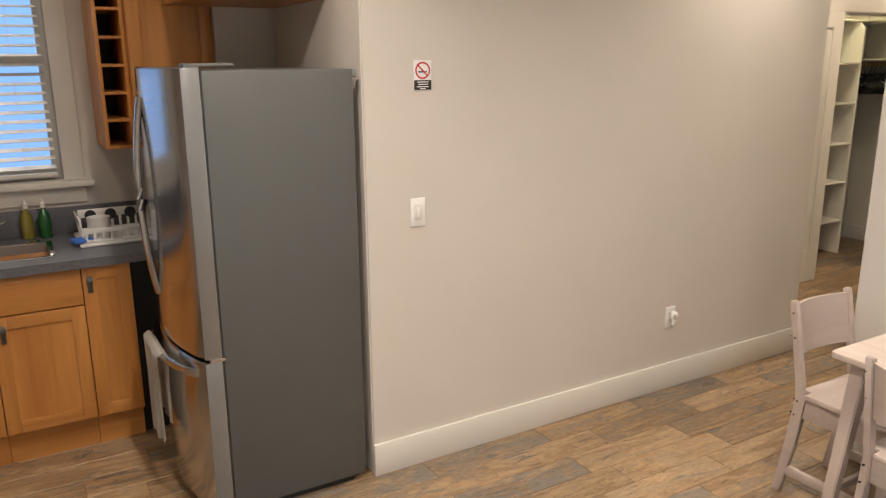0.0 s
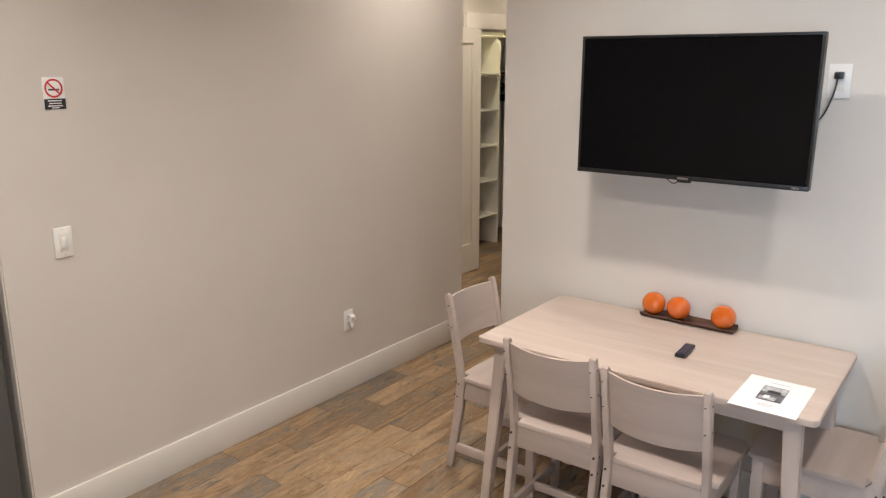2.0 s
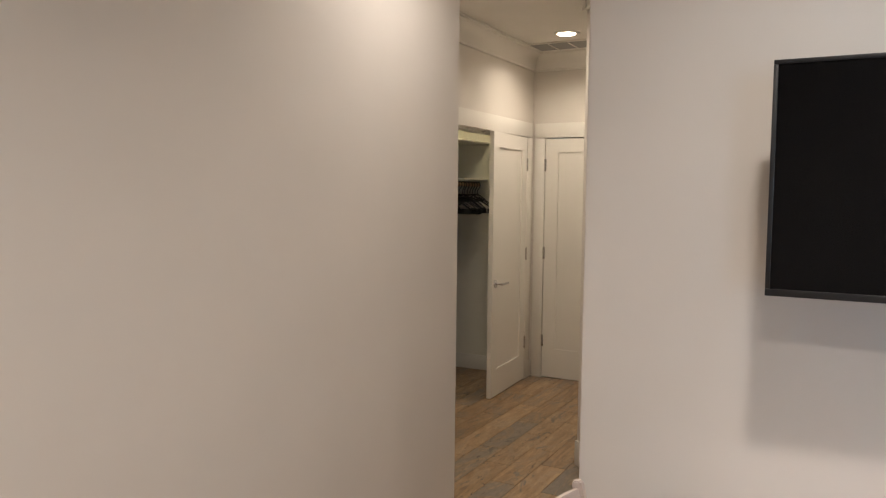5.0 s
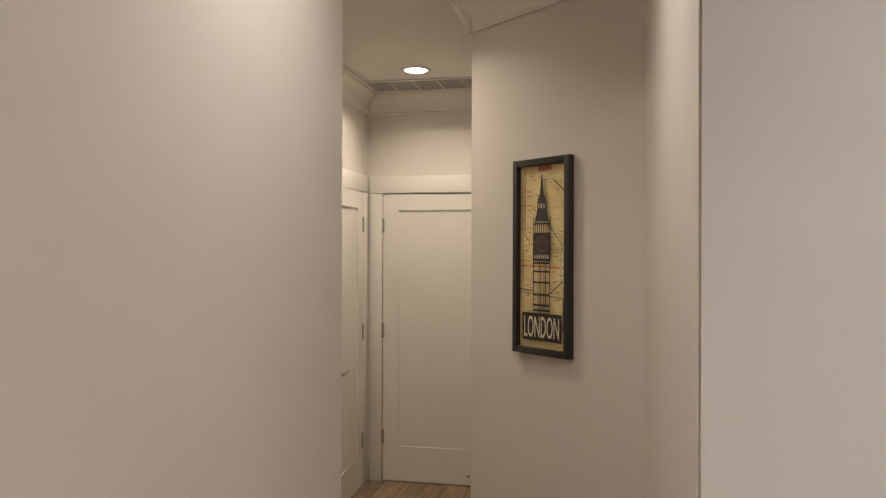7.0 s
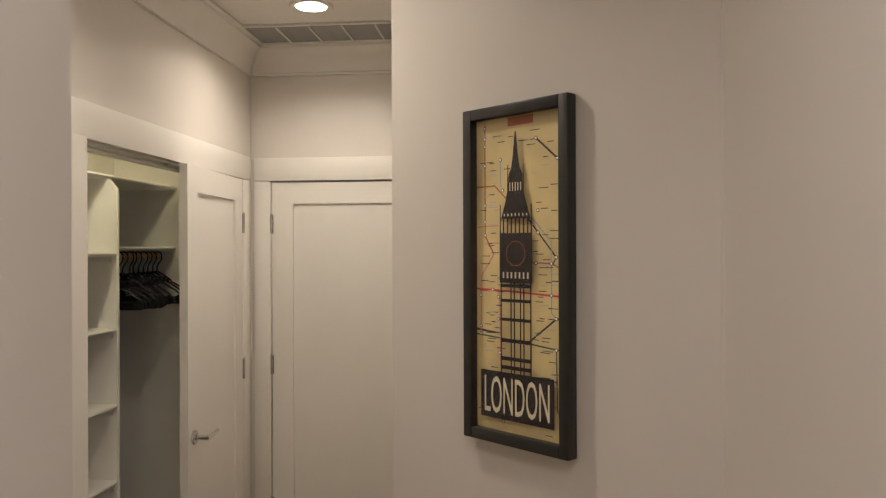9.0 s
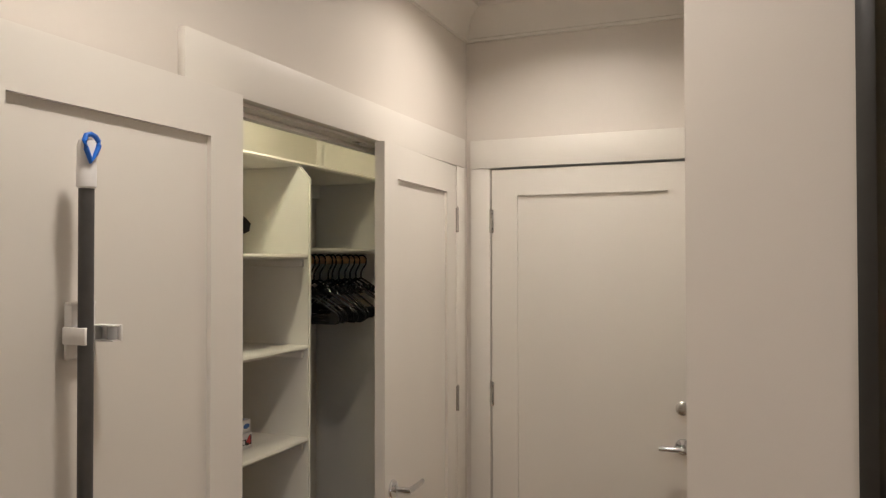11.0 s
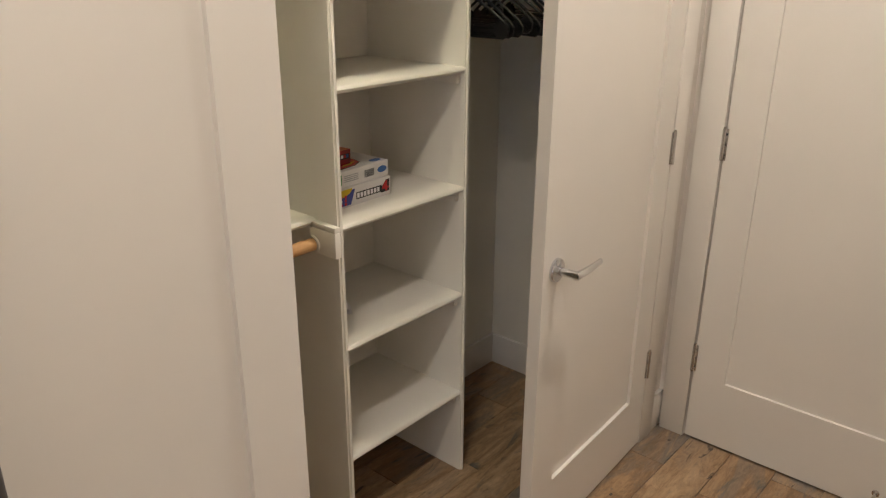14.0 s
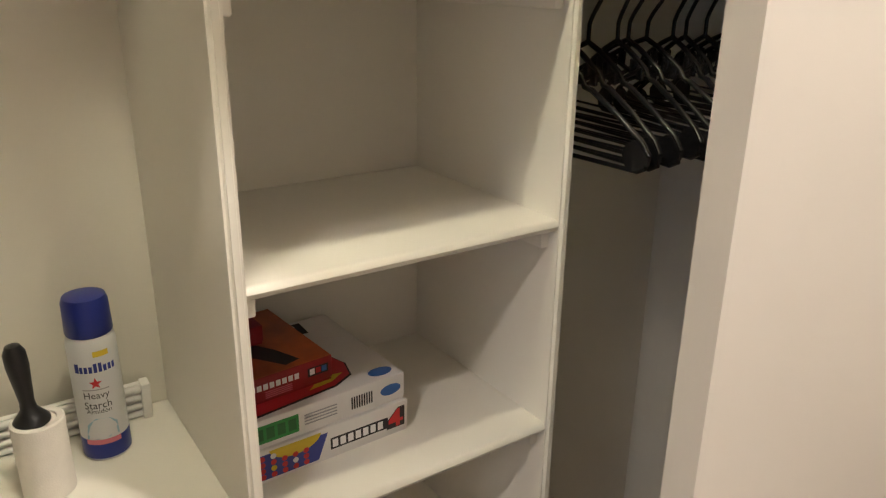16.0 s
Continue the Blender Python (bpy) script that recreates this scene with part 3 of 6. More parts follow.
# ---- ceiling fixtures ----
def downlight(x, y, watts):
    root = thing("recessed_ceiling_light", "round white recessed ceiling downlight, switched on", "ceiling light", pose(x, y, CEIL), "recessed ceiling lights")
    part("trim_ring", bm_lathe([(0.068, -0.001), (0.070, -0.006), (0.090, -0.008), (0.096, -0.004), (0.097, -0.001)], 40), M_TRIM, root)
    part("lens", bm_lathe([(0.001, -0.0085), (0.055, -0.0085), (0.066, -0.0075), (0.0665, -0.0065)], 32), M_LENS, root, "glowing frosted lens")
    lamp_area("downlight_lamp", look((x, y, CEIL - 0.012), (x, y, 0)), watts, 0.13, 0.13, WARM_HALL if x > 0.5 else WARM, "DISK", 140)


for x, y, w in DOWNLIGHTS:
    downlight(x, y, w)

vent = thing("return_air_grille", "long white louvred return air grille in the ceiling", "ceiling vent", pose(3.648, 0.38, CEIL))
VX, VA, VB = 0.182, -0.50, 0.43
for nm, b in (("frame_side", (-VX, VA, -VX + 0.022, VB)), ("frame_side", (VX - 0.022, VA, VX, VB)), ("frame_end", (-VX + 0.022, VB - 0.022, VX - 0.022, VB)), ("frame_end", (-VX + 0.022, VA, VX - 0.022, VA + 0.022))):
    part(nm, bm_box(b[0], b[1], -0.010, b[2], b[3], -0.0005, 0.002), M_TRIM, vent)
part("backing", bm_box(-VX + 0.022, VA + 0.022, -0.0015, VX - 0.022, VB - 0.022, -0.0004), M_GREYBTN, vent, smooth=None)
for i in range(16):
    part("slat", bm_box(-0.0075, VA + 0.022, -0.0006, 0.0075, VB - 0.022, 0.0006), M_GRILLE, vent, m=pose(-0.149 + i * 0.0199, 0, -0.007, 0, 28, 0), smooth=None)
for i in range(5):
    y = 0.253 - i * 0.1605
    part("cross_bar", bm_box(-VX + 0.022, y - 0.005, -0.0165, VX - 0.022, y + 0.005, -0.0115, 0.001), M_TRIM, vent)


# ---- living room ----
def dining_chair(m):
    c = thing("dining_chair", "pale whitewashed birch dining chair with a curved back board", "chair", m, "chairs round the table")
    W = 0.168
    for s in (-1, 1):
        out = [(-0.168, 0.455), (-0.148, 0.43), (-0.178, 0.22), (-0.222, 0.0), (-0.258, 0.0), (-0.222, 0.22), (-0.196, 0.43), (-0.206, 0.50), (-0.262, 0.80), (-0.258, 0.808), (-0.240, 0.808), (-0.234, 0.80), (-0.172, 0.50)]
        bm = bmesh.new()
        a = [bm.verts.new((s * W - 0.0125, y, z)) for y, z in out]
        b = [bm.verts.new((s * W + 0.0125, y, z)) for y, z in out]
        n = len(out)
        bm.faces.new(a)
        bm.faces.new(b[::-1])
        for i in range(n):
            bm.faces.new((a[i], b[i], b[(i + 1) % n], a[(i + 1) % n]))
        bmesh.ops.recalc_face_normals(bm, faces=bm.faces[:])
        bmesh.ops.bevel(bm, geom=bm.edges[:], offset=0.003, segments=2, affect="EDGES")
        leg = part("back_leg", bm, M_BIRCH, c)
        for z, y in ((0.76, -0.2525), (0.665, -0.235), (0.415, -0.197), (0.355, -0.205)):
            part("bolt_cap", bm_cyl(0.004, (s * (W + 0.0115), y + 0.012, z), (s * (W + 0.0135), y + 0.012, z), 10), M_DARKGAP, leg)
            part("bolt_cap", bm_cyl(0.004, (s * W, y - 0.006 - (0.010 if z > 0.5 else 0.0), z), (s * W, y - 0.012 - (0.004 if z > 0.5 else 0.0), z), 10), M_DARKGAP, leg)
        fl = bm_prism([(s * W - 0.0125, 0.155), (s * W + 0.0125, 0.155), (s * W + 0.0125, 0.195), (s * W - 0.0125, 0.195)], 0, 0.438, 0.003)
        part("front_leg", fl, M_BIRCH, c)
        part("side_stretcher", bm_box(s * W - 0.010, -0.215, 0.085, s * W + 0.010, 0.156, 0.125, 0.003), M_BIRCH, c)
        part("side_rail", bm_box(s * W - 0.0095, -0.166, 0.350, s * W + 0.0095, 0.156, 0.437, 0.002), M_BIRCH, c)
    # curved back board
    bm = bmesh.new()
    n = 14
    rows = []
    for i in range(n + 1):
        u = -1 + 2 * i / n
        x = u * (W - 0.0125)
        bow = 0.036 * (1 - u * u)
        dip = 0.006 * (1 - u * u)
        rows.append([bm.verts.new((x, y - bow, z)) for y, z in ((-0.241, 0.790 - dip), (-0.251, 0.790 - dip), (-0.214, 0.590 - dip), (-0.204, 0.590 - dip))])
    for a, b in zip(rows, rows[1:]):
        for k in range(4):
            bm.faces.new((a[k], a[(k + 1) % 4], b[(k + 1) % 4], b[k]))
    bm.faces.new(rows[0])
    bm.faces.new(rows[-1][::-1])
    part("backrest", bm, M_BIRCH, c)
    seat = bm_prism([(-0.152, -0.19), (0.152, -0.19), (0.153, -0.15), (0.196, -0.15), (0.202, 0.18), (0.18, 0.21), (-0.18, 0.21), (-0.202, 0.18), (-0.196, -0.15), (-0.153, -0.15)], 0.439, 0.457, 0.003)
    part("seat", seat, M_BIRCH, c)
    part("back_rail", bm_box(-W + 0.0125, -0.184, 0.350, W - 0.0125, -0.166, 0.437, 0.002), M_BIRCH, c)
    part("front_rail", bm_box(-W + 0.0125, 0.166, 0.360, W - 0.0125, 0.184, 0.437, 0.002), M_BIRCH, c)
    part("cross_stretcher", bm_box(-W + 0.010, -0.03, 0.090, W - 0.010, -0.010, 0.122, 0.003), M_BIRCH, c)
    return c


chair = dining_chair(pose(-0.476, -1.185, 0, 0, 0, 180))
copy_thing(chair, pose(-0.690, -1.580, 0, 0, 0, -89))
copy_thing(chair, pose(-0.728, -1.983, 0, 0, 0, -90))
copy_thing(chair, pose(-0.402, -2.395, 0, 0, 0, 2))

TX0, TX1, TY0, TY1, TZ = -0.855, -0.172, -2.435, -1.225, 0.742
table = thing("dining_table", "pale whitewashed birch dining table with splayed legs", "table")
r = 0.022
outline = []
for cx, cy, a0 in ((TX1 - r, TY1 - r, 0), (TX0 + r, TY1 - r, 90), (TX0 + r, TY0 + r, 180), (TX1 - r, TY0 + r, 270)):
    outline += [(cx + r * math.cos(radians(a0 + k * 15)), cy + r * math.sin(radians(a0 + k * 15))) for k in range(7)]
part("tabletop", bm_prism(outline, TZ - 0.021, TZ, 0.0025), M_BIRCH_Y, table)
for sx, sy in ((TX0, TY0), (TX0, TY1), (TX1, TY0), (TX1, TY1)):
    dx, dy = (1 if sx == TX0 else -1), (1 if sy == TY0 else -1)
    bm = bmesh.new()
    ring = []
    for z, o, w in ((0.0, 0.012, 0.036), (TZ - 0.0215, 0.052, 0.055)):
        ring.append([bm.verts.new((sx + dx * (o + a), sy + dy * (o + b), z)) for a, b in ((0, 0), (w, 0), (w, w), (0, w))])
    for i in range(4):
        bm.faces.new((ring[0][i], ring[0][(i + 1) % 4], ring[1][(i + 1) % 4], ring[1][i]))
    bm.faces.new(ring[0])
    bm.faces.new(ring[1])
    bmesh.ops.recalc_face_normals(bm, faces=bm.faces[:])
    bmesh.ops.bevel(bm, geom=bm.edges[:], offset=0.004, segments=2, affect="EDGES")
    part("leg", bm, M_BIRCH_Z, table)
for b in ((TX0 + 0.065, TY0 + 0.105, TX0 + 0.085, TY1 - 0.105), (TX1 - 0.085, TY0 + 0.105, TX1 - 0.065, TY1 - 0.105)):
    part("apron", bm_box(b[0], b[1], TZ - 0.085, b[2], b[3], TZ - 0.0215, 0.002), M_BIRCH_Y, table)
for b in ((TX0 + 0.105, TY0 + 0.065, TX1 - 0.105, TY0 + 0.085), (TX0 + 0.105, TY1 - 0.085, TX1 - 0.105, TY1 - 0.065)):
    part("apron", bm_box(b[0], b[1], TZ - 0.085, b[2], b[3], TZ - 0.0215, 0.002), M_BIRCH, table)

# television
TVF = -0.38
tv = thing("television", "black flat-screen television on a wall bracket, switched off", "television", pose(TVF, -1.815, 1.605))
TW, TH = 0.862 / 2, 0.522 / 2
part("body", bm_box(0.008, -TW, -TH, 0.042, TW, TH, 0.004), M_BLACK, tv)
part("back_shell", bm_box(0.042, -TW * 0.7, -TH * 0.85, 0.075, TW * 0.7, TH * 0.5, 0.01), M_BLACK, tv)
part("screen", bm_box(0.003, -TW + 0.010, -TH + 0.016, 0.009, TW - 0.010, TH - 0.010), M_SCREEN, tv, "glossy black screen", smooth=None)
for b in ((-TW, TH - 0.010, TW, TH), (-TW, -TH, TW, -TH + 0.016), (-TW, -TH + 0.016, -TW + 0.010, TH - 0.010), (TW - 0.010, -TH + 0.016, TW, TH - 0.010)):
    part("bezel", bm_box(0.0, b[0], b[1], 0.008, b[2], b[3], 0.0015), M_BLACK, tv)
part("badge", bm_box(-0.0015, -0.020, -TH + 0.003, 0.0, 0.020, -TH + 0.011), M_NICKEL, tv, "small silver badge", smooth=None)
part("badge", bm_box(-0.0015, -TW + 0.03, -TH + 0.005, 0.0, -TW + 0.055, -TH + 0.010), M_NICKEL, tv, "small silver badge", smooth=None)
part("sensor_window", bm_box(0.006, -0.025, -TH - 0.010, 0.030, 0.025, -TH, 0.003), M_BLACK, tv)
part("cable_loop", bm_tube([(0.03, 0.02 + 0.05 * i / 8, -TH - 0.004 - 0.014 * math.sin(math.pi * i / 8)) for i in range(9)], 0.002, 6), M_BLACK, tv)
part("bracket_arm", bm_box(0.075, -0.02, -0.03, 0.205, 0.02, 0.03, 0.003), M_BLACK, tv)
part("bracket_plate", bm_box(0.205, -0.20, -0.10, 0.2285, 0.20, 0.10, 0.002), M_BLACK, tv)

# wall plates
def wall_plate(name, label, category, m, w=0.070, h=0.115):
    """Plate in x, z with its face to -y."""
    root = thing(name, label, category, m)
    part("plate", bm_box(-w / 2, -0.006, -h / 2, w / 2, -0.0005, h / 2, 0.0025), M_WHITE, root)
    return root


sw = wall_plate("light_switch", "white rocker light switch on the greige wall", "light switch", pose(-1.790, 0, 1.120))
part("rocker_frame", bm_box(-0.0165, -0.0075, -0.0335, 0.0165, -0.006, 0.0335, 0.0007), M_TRIM, sw)
part("rocker", bm_box(-0.010, -0.011, -0.020, 0.006, -0.0075, 0.020, 0.001), M_WHITE, sw)
part("dimmer_slide", bm_box(0.009, -0.009, -0.020, 0.012, -0.0075, 0.020, 0.0005), M_WHITE, sw)
for z in (-0.048, 0.048):
    part("screw", bm_cyl(0.003, (0, -0.0068, z), (0, -0.006, z), 10), M_TRIM, sw)


def outlet(m, label):
    root = wall_plate("power_outlet", label, "power outlet", m)
    for z in (-0.02, 0.02):
        sock = part("socket", bm_box(-0.017, -0.008, z - 0.0145, 0.017, -0.006, z + 0.0145, 0.0008), M_TRIM, root)
        for x, hh in ((-0.0065, 0.0045), (0.0065, 0.0035)):
            part("slot", bm_box(x - 0.001, -0.0084, z - hh + 0.003, x + 0.001, -0.008, z + hh + 0.003), M_DARKGAP, sock, smooth=None)
    return root


OUTX = -0.298
outlet(pose(OUTX, 0, 0.400), "white power outlet above the baseboard")
plug = thing("plug_in_freshener", "small white plug-in air freshener in an outlet", "air freshener", pose(OUTX + 0.008, -0.0085, 0.415))
part("body", bm_box(-0.017, -0.022, -0.026, 0.017, 0.0, 0.020, 0.007, 3), M_WHITE, plug)
part("front_cap", bm_lathe([(0.014, 0), (0.013, 0.008), (0.010, 0.012), (0.004, 0.013)], 20), M_WHITE, plug, m=pose(0.003, -0.022, 0.002, 90))
part("refill", bm_lathe([(0.010, -0.030), (0.012, -0.010), (0.012, 0.0)], 16), M_PAPER, plug, m=pose(0.0, -0.013, -0.022))
tvo = wall_plate("tv_power_outlet", "white outlet plate beside the television", "power outlet", pose(TVX, -2.262, 1.705, 0, 0, -90), 0.074, 0.118)
for z in (-0.02, 0.02):
    part("socket", bm_box(-0.017, -0.008, z - 0.0145, 0.017, -0.006, z + 0.0145, 0.0008), M_TRIM, tvo)
cord = thing("power_cable", "black power cord with a plug in the outlet", "cord", pose(TVX - 0.0085, -2.262, 1.725))
part("plug", bm_box(-0.030, -0.014, -0.012, 0.0, 0.014, 0.012, 0.004), M_BLACK, cord)
part("cable", bm_tube([(-0.025, 0.002 + 0.10 * (i / 12) ** 1.5, -0.01 - 0.16 * math.sin(1.9 * i / 12)) for i in range(13)], 0.003, 8), M_BLACK, cord)

sign = thing("no_smoking_sign", "small white no-smoking sign with a black caption strip", "sign", pose(-1.7585, 0, 1.661))
part("plate", bm_box(-0.0395, -0.0025, -0.057, 0.0395, -0.0005, 0.057, 0.0006), M_PAPER, sign)
part("caption_strip", bm_box(-0.0385, -0.0032, -0.056, 0.0385, -0.0026, -0.019), M_INK, sign, "black caption strip", smooth=None)
ring = bmesh.new()
N = 40
for i in range(N):
    q = [bm_v for bm_v in [ring.verts.new((rr * math.cos(a), -0.0032, 0.018 + rr * math.sin(a))) for rr, a in ((0.0265, 2 * math.pi * i / N), (0.033, 2 * math.pi * i / N), (0.033, 2 * math.pi * (i + 1) / N), (0.0265, 2 * math.pi * (i + 1) / N))]]
    ring.faces.new(q)
part("prohibition_ring", ring, M_RED, sign, "red ring", smooth=None)
part("slash", bm_box(-0.0275, -0.0034, -0.003, 0.0275, -0.0030, 0.003), M_RED, sign, "red slash", pose(0, 0, 0.018, 0, 45, 0), smooth=None)
part("cigarette", bm_box(-0.019, -0.0031, 0.010, 0.012, -0.0026, 0.016), M_INK, sign, smooth=None)
part("cigarette_tip", bm_box(0.0135, -0.0031, 0.010, 0.019, -0.0026, 0.016), M_INK, sign, smooth=None)
for k, (w, z) in enumerate(((0.050, -0.026), (0.044, -0.035), (0.052, -0.044), (0.026, -0.051))):
    part("caption_line", bm_box(-w / 2, -0.0037, z - 0.0018, w / 2, -0.0033, z + 0.0018), M_PAPER, sign, smooth=None)

# table top things
tray = thing("wooden_tray", "long shallow dark wooden tray", "tray", pose(-0.212, -1.820, TZ, 0, 0, 90 - 2))
prof = [(-0.045, 0.016), (-0.030, 0.002), (-0.025, 0.0), (0.025, 0.0), (0.030, 0.002), (0.045, 0.016), (0.042, 0.018), (0.026, 0.007), (-0.026, 0.007), (-0.042, 0.018)]
bm = bmesh.new()
secs = []
for x, k in ((-0.192, 0.80), (-0.186, 0.97), (-0.15, 1.0), (0.15, 1.0), (0.186, 0.97), (0.192, 0.80)):
    secs.append([bm.verts.new((x, y * k, z + (0.004 if abs(x) > 0.18 else 0) * (1 if z > 0.003 else 0))) for y, z in prof])
for a, b in zip(secs, secs[1:]):
    for i in range(len(prof)):
        bm.faces.new((a[i], a[(i + 1) % len(prof)], b[(i + 1) % len(prof)], b[i]))
bm.faces.new(secs[0])
bm.faces.new(secs[-1][::-1])
part("dish", bm, M_WALNUT, tray)
for k, (d, rr) in enumerate(((0.146, 0.048), (0.040, 0.048), (-0.142, 0.048))):
    bmb = bmesh.new()
    bmesh.ops.create_uvsphere(bmb, u_segments=36, v_segments=20, radius=rr)
    for v in bmb.verts:
        v.co.z *= 0.985
        if v.co.z > rr * 0.9:
            v.co.z -= (v.co.z - rr * 0.9) * 0.25
    a = radians(88)
    solid("orange_ball", bmb, M_ORANGE, "glossy orange ceramic ball resting on the tray", "decorative ball", pose(-0.212 + d * math.cos(a), -1.820 + d * math.sin(a), TZ + 0.0075 + rr * 0.985), "balls on the tray", smooth=80)
remote = thing("remote_control", "slim black television remote control lying on the table", "remote control", pose(-0.540, -1.927, TZ, 0, 0, 2))
rb = bm_box(-0.066, -0.019, 0.0005, 0.066, 0.019, 0.016, 0.007, 3)
part("body", rb, M_BLACK, remote)
for i in range(6):
    for j in (-1, 0, 1):
        part("button", bm_cyl(0.0042, (-0.045 + i * 0.017, j * 0.011, 0.0155), (-0.045 + i * 0.017, j * 0.011, 0.0172), 10), M_GREYBTN if (i + j) % 3 else M_PURPLE, remote)
sheet = thing("printed_sheet", "white sheets of paper with a black-and-white photo and text lines", "paper", pose(-0.738, -2.279, TZ, 0, 0, -90))
part("page", bm_box(-0.100, -0.138, 0.0004, 0.100, 0.138, 0.0016), M_PAPER, sheet, smooth=None)
part("photo", bm_box(-0.040, -0.052, 0.0017, 0.036, 0.070, 0.0021), M_PHOTO, sheet, "grey mottled photograph", smooth=None)
for i in range(3):
    w = (0.030, 0.024, 0.018)[i]
    part("text_line", bm_box(-w, -0.080 - i * 0.008 - 0.0012, 0.0017, w * 0.95, -0.080 - i * 0.008 + 0.0012, 0.0019), M_GREYTXT, sheet, smooth=None)
part("photo_patch", bm_box(-0.038, 0.018, 0.0022, 0.034, 0.066, 0.0024), M_PHOTOLIGHT, sheet, smooth=None)
part("photo_patch", bm_box(-0.020, 0.012, 0.0025, 0.020, 0.034, 0.0027), M_INK, sheet, smooth=None)
part("photo_patch", bm_box(-0.034, -0.044, 0.0022, 0.016, -0.018, 0.0024), M_PHOTOLIGHT, sheet, smooth=None)
part("photo_patch", bm_box(-0.022, -0.034, 0.0025, -0.004, -0.010, 0.0027), M_PAPER, sheet, smooth=None)
part("text_line", bm_box(-0.03, 0.100, 0.0017, 0.03, 0.103, 0.0019), M_GREYTXT, sheet, smooth=None)


# ---- kitchen ----
# window with blind
win = thing("window_kitchen", "white-trimmed kitchen window with a lowered blind", "window", kind="structure")
WX0, WX1, WZ0, WZ1 = -3.90, -2.965, 1.165, 2.25
for b in ((WX0 - 0.09, WZ0, WX0, WZ1 + 0.10), (WX1, WZ0, WX1 + 0.09, WZ1 + 0.10), (WX0, WZ1, WX1, WZ1 + 0.10)):
    part("casing_board", bm_box(b[0], KITY - 0.018, b[1], b[2], KITY - 0.0005, b[3], 0.003), M_TRIM, win)
part("window_sill", bm_box(WX0 - 0.13, KITY - 0.06, WZ0 - 0.030, WX1 + 0.13, KITY + T - 0.03, WZ0 - 0.002, 0.004), M_TRIM, win)
part("apron_board", bm_box(WX0 - 0.09, KITY - 0.018, WZ0 - 0.11, WX1 + 0.09, KITY - 0.0005, WZ0 - 0.031, 0.003), M_TRIM, win)
fr = part("window_frame", bm_box(WX0 + 0.001, KITY + 0.07, WZ0, WX0 + 0.04, KITY + 0.11, WZ1 - 0.001), M_TRIM, win)
for b in ((WX1 - 0.04, WZ0, WX1 - 0.001, WZ1 - 0.001), (WX0 + 0.04, WZ0, WX1 - 0.04, WZ0 + 0.05), (WX0 + 0.04, WZ1 - 0.05, WX1 - 0.04, WZ1 - 0.001), (WX0 + 0.04, 1.70, WX1 - 0.04, 1.745)):
    part("sash_bar", bm_box(b[0], KITY + 0.07, b[1], b[2], KITY + 0.11, b[3]), M_TRIM, fr)
pane = part("pane", bm_box(WX0 + 0.04, KITY + 0.088, WZ0 + 0.05, WX1 - 0.04, KITY + 0.092, WZ1 - 0.05), M_GLASS, win, smooth=None)
pane.visible_shadow = False
blind = thing("window_blind", "white horizontal slat blind, lowered with slats open", "window blind")
part("head_rail", bm_box(WX0 + 0.02, KITY + 0.005, WZ1 - 0.045, WX1 - 0.02, KITY + 0.055, WZ1 - 0.003, 0.003), M_TRIM, blind)
part("bottom_rail", bm_box(WX0 + 0.022, KITY + 0.008, WZ0 + 0.018, WX1 - 0.022, KITY + 0.054, WZ0 + 0.036, 0.003), M_TRIM, blind)
slat_me = mesh_of("slat", bm_box(WX0 + 0.024, -0.024, -0.0012, WX1 - 0.024, 0.024, 0.0012), M_TRIM)
for i in range(23):
    s = new("slat", slat_me)
    s.parent = blind
    s.matrix_basis = pose(0, KITY + 0.031, WZ0 + 0.064 + i * 0.0435, 15, 0, 0)
for x in (-3.75, -3.12):
    part("ladder_cord", bm_box(x - 0.001, KITY + 0.004, WZ0 + 0.036, x + 0.001, KITY + 0.006, WZ1 - 0.045), M_TRIM, blind)
solid("backdrop_kitchen", bm_box(-7.5, 7.0, -1.0, 1.0, 7.05, 4.5), M_DAYBLUE, "pale blue daylight beyond the kitchen window", "backdrop", kind="structure", smooth=None)


def cab_panel(bm_parent_name, parent, x0, z0, x1, z1, y, mat_=None, rail=0.055):
    """A shaker front with its face at y, looking to -y."""
    m_ = mat_ or M_CAB
    p = part(bm_parent_name, bm_box(x0 + rail, y + 0.008, z0 + rail, x1 - rail, y + 0.016, z1 - rail), m_, parent, smooth=None)
    for b in ((x0, z0, x0 + rail, z1), (x1 - rail, z0, x1, z1)):
        part("stile", bm_box(b[0], y, b[1], b[2], y + 0.019, b[3], 0.0015), m_, p)
    for b in ((x0 + rail, z0, x1 - rail, z0 + rail), (x0 + rail, z1 - rail, x1 - rail, z1)):
        part("rail", bm_box(b[0], y, b[1], b[2], y + 0.019, b[3], 0.0015), M_CAB_X, p)
    return p


def latch(parent, x, z, y):
    h = part("latch_handle", bm_box(x - 0.011, y - 0.006, z - 0.038, x + 0.011, y - 0.0005, z + 0.038, 0.002), M_PEWTER, parent, "dark pewter latch handle")
    part("latch_grip", bm_box(x - 0.014, y - 0.016, z + 0.008, x + 0.014, y - 0.006, z + 0.028, 0.003), M_PEWTER, h)
    part("latch_tail", bm_cyl(0.0075, (x, y - 0.010, z + 0.008), (x, y - 0.010, z - 0.034), 12, 0.005), M_PEWTER, h)


CF = 0.840


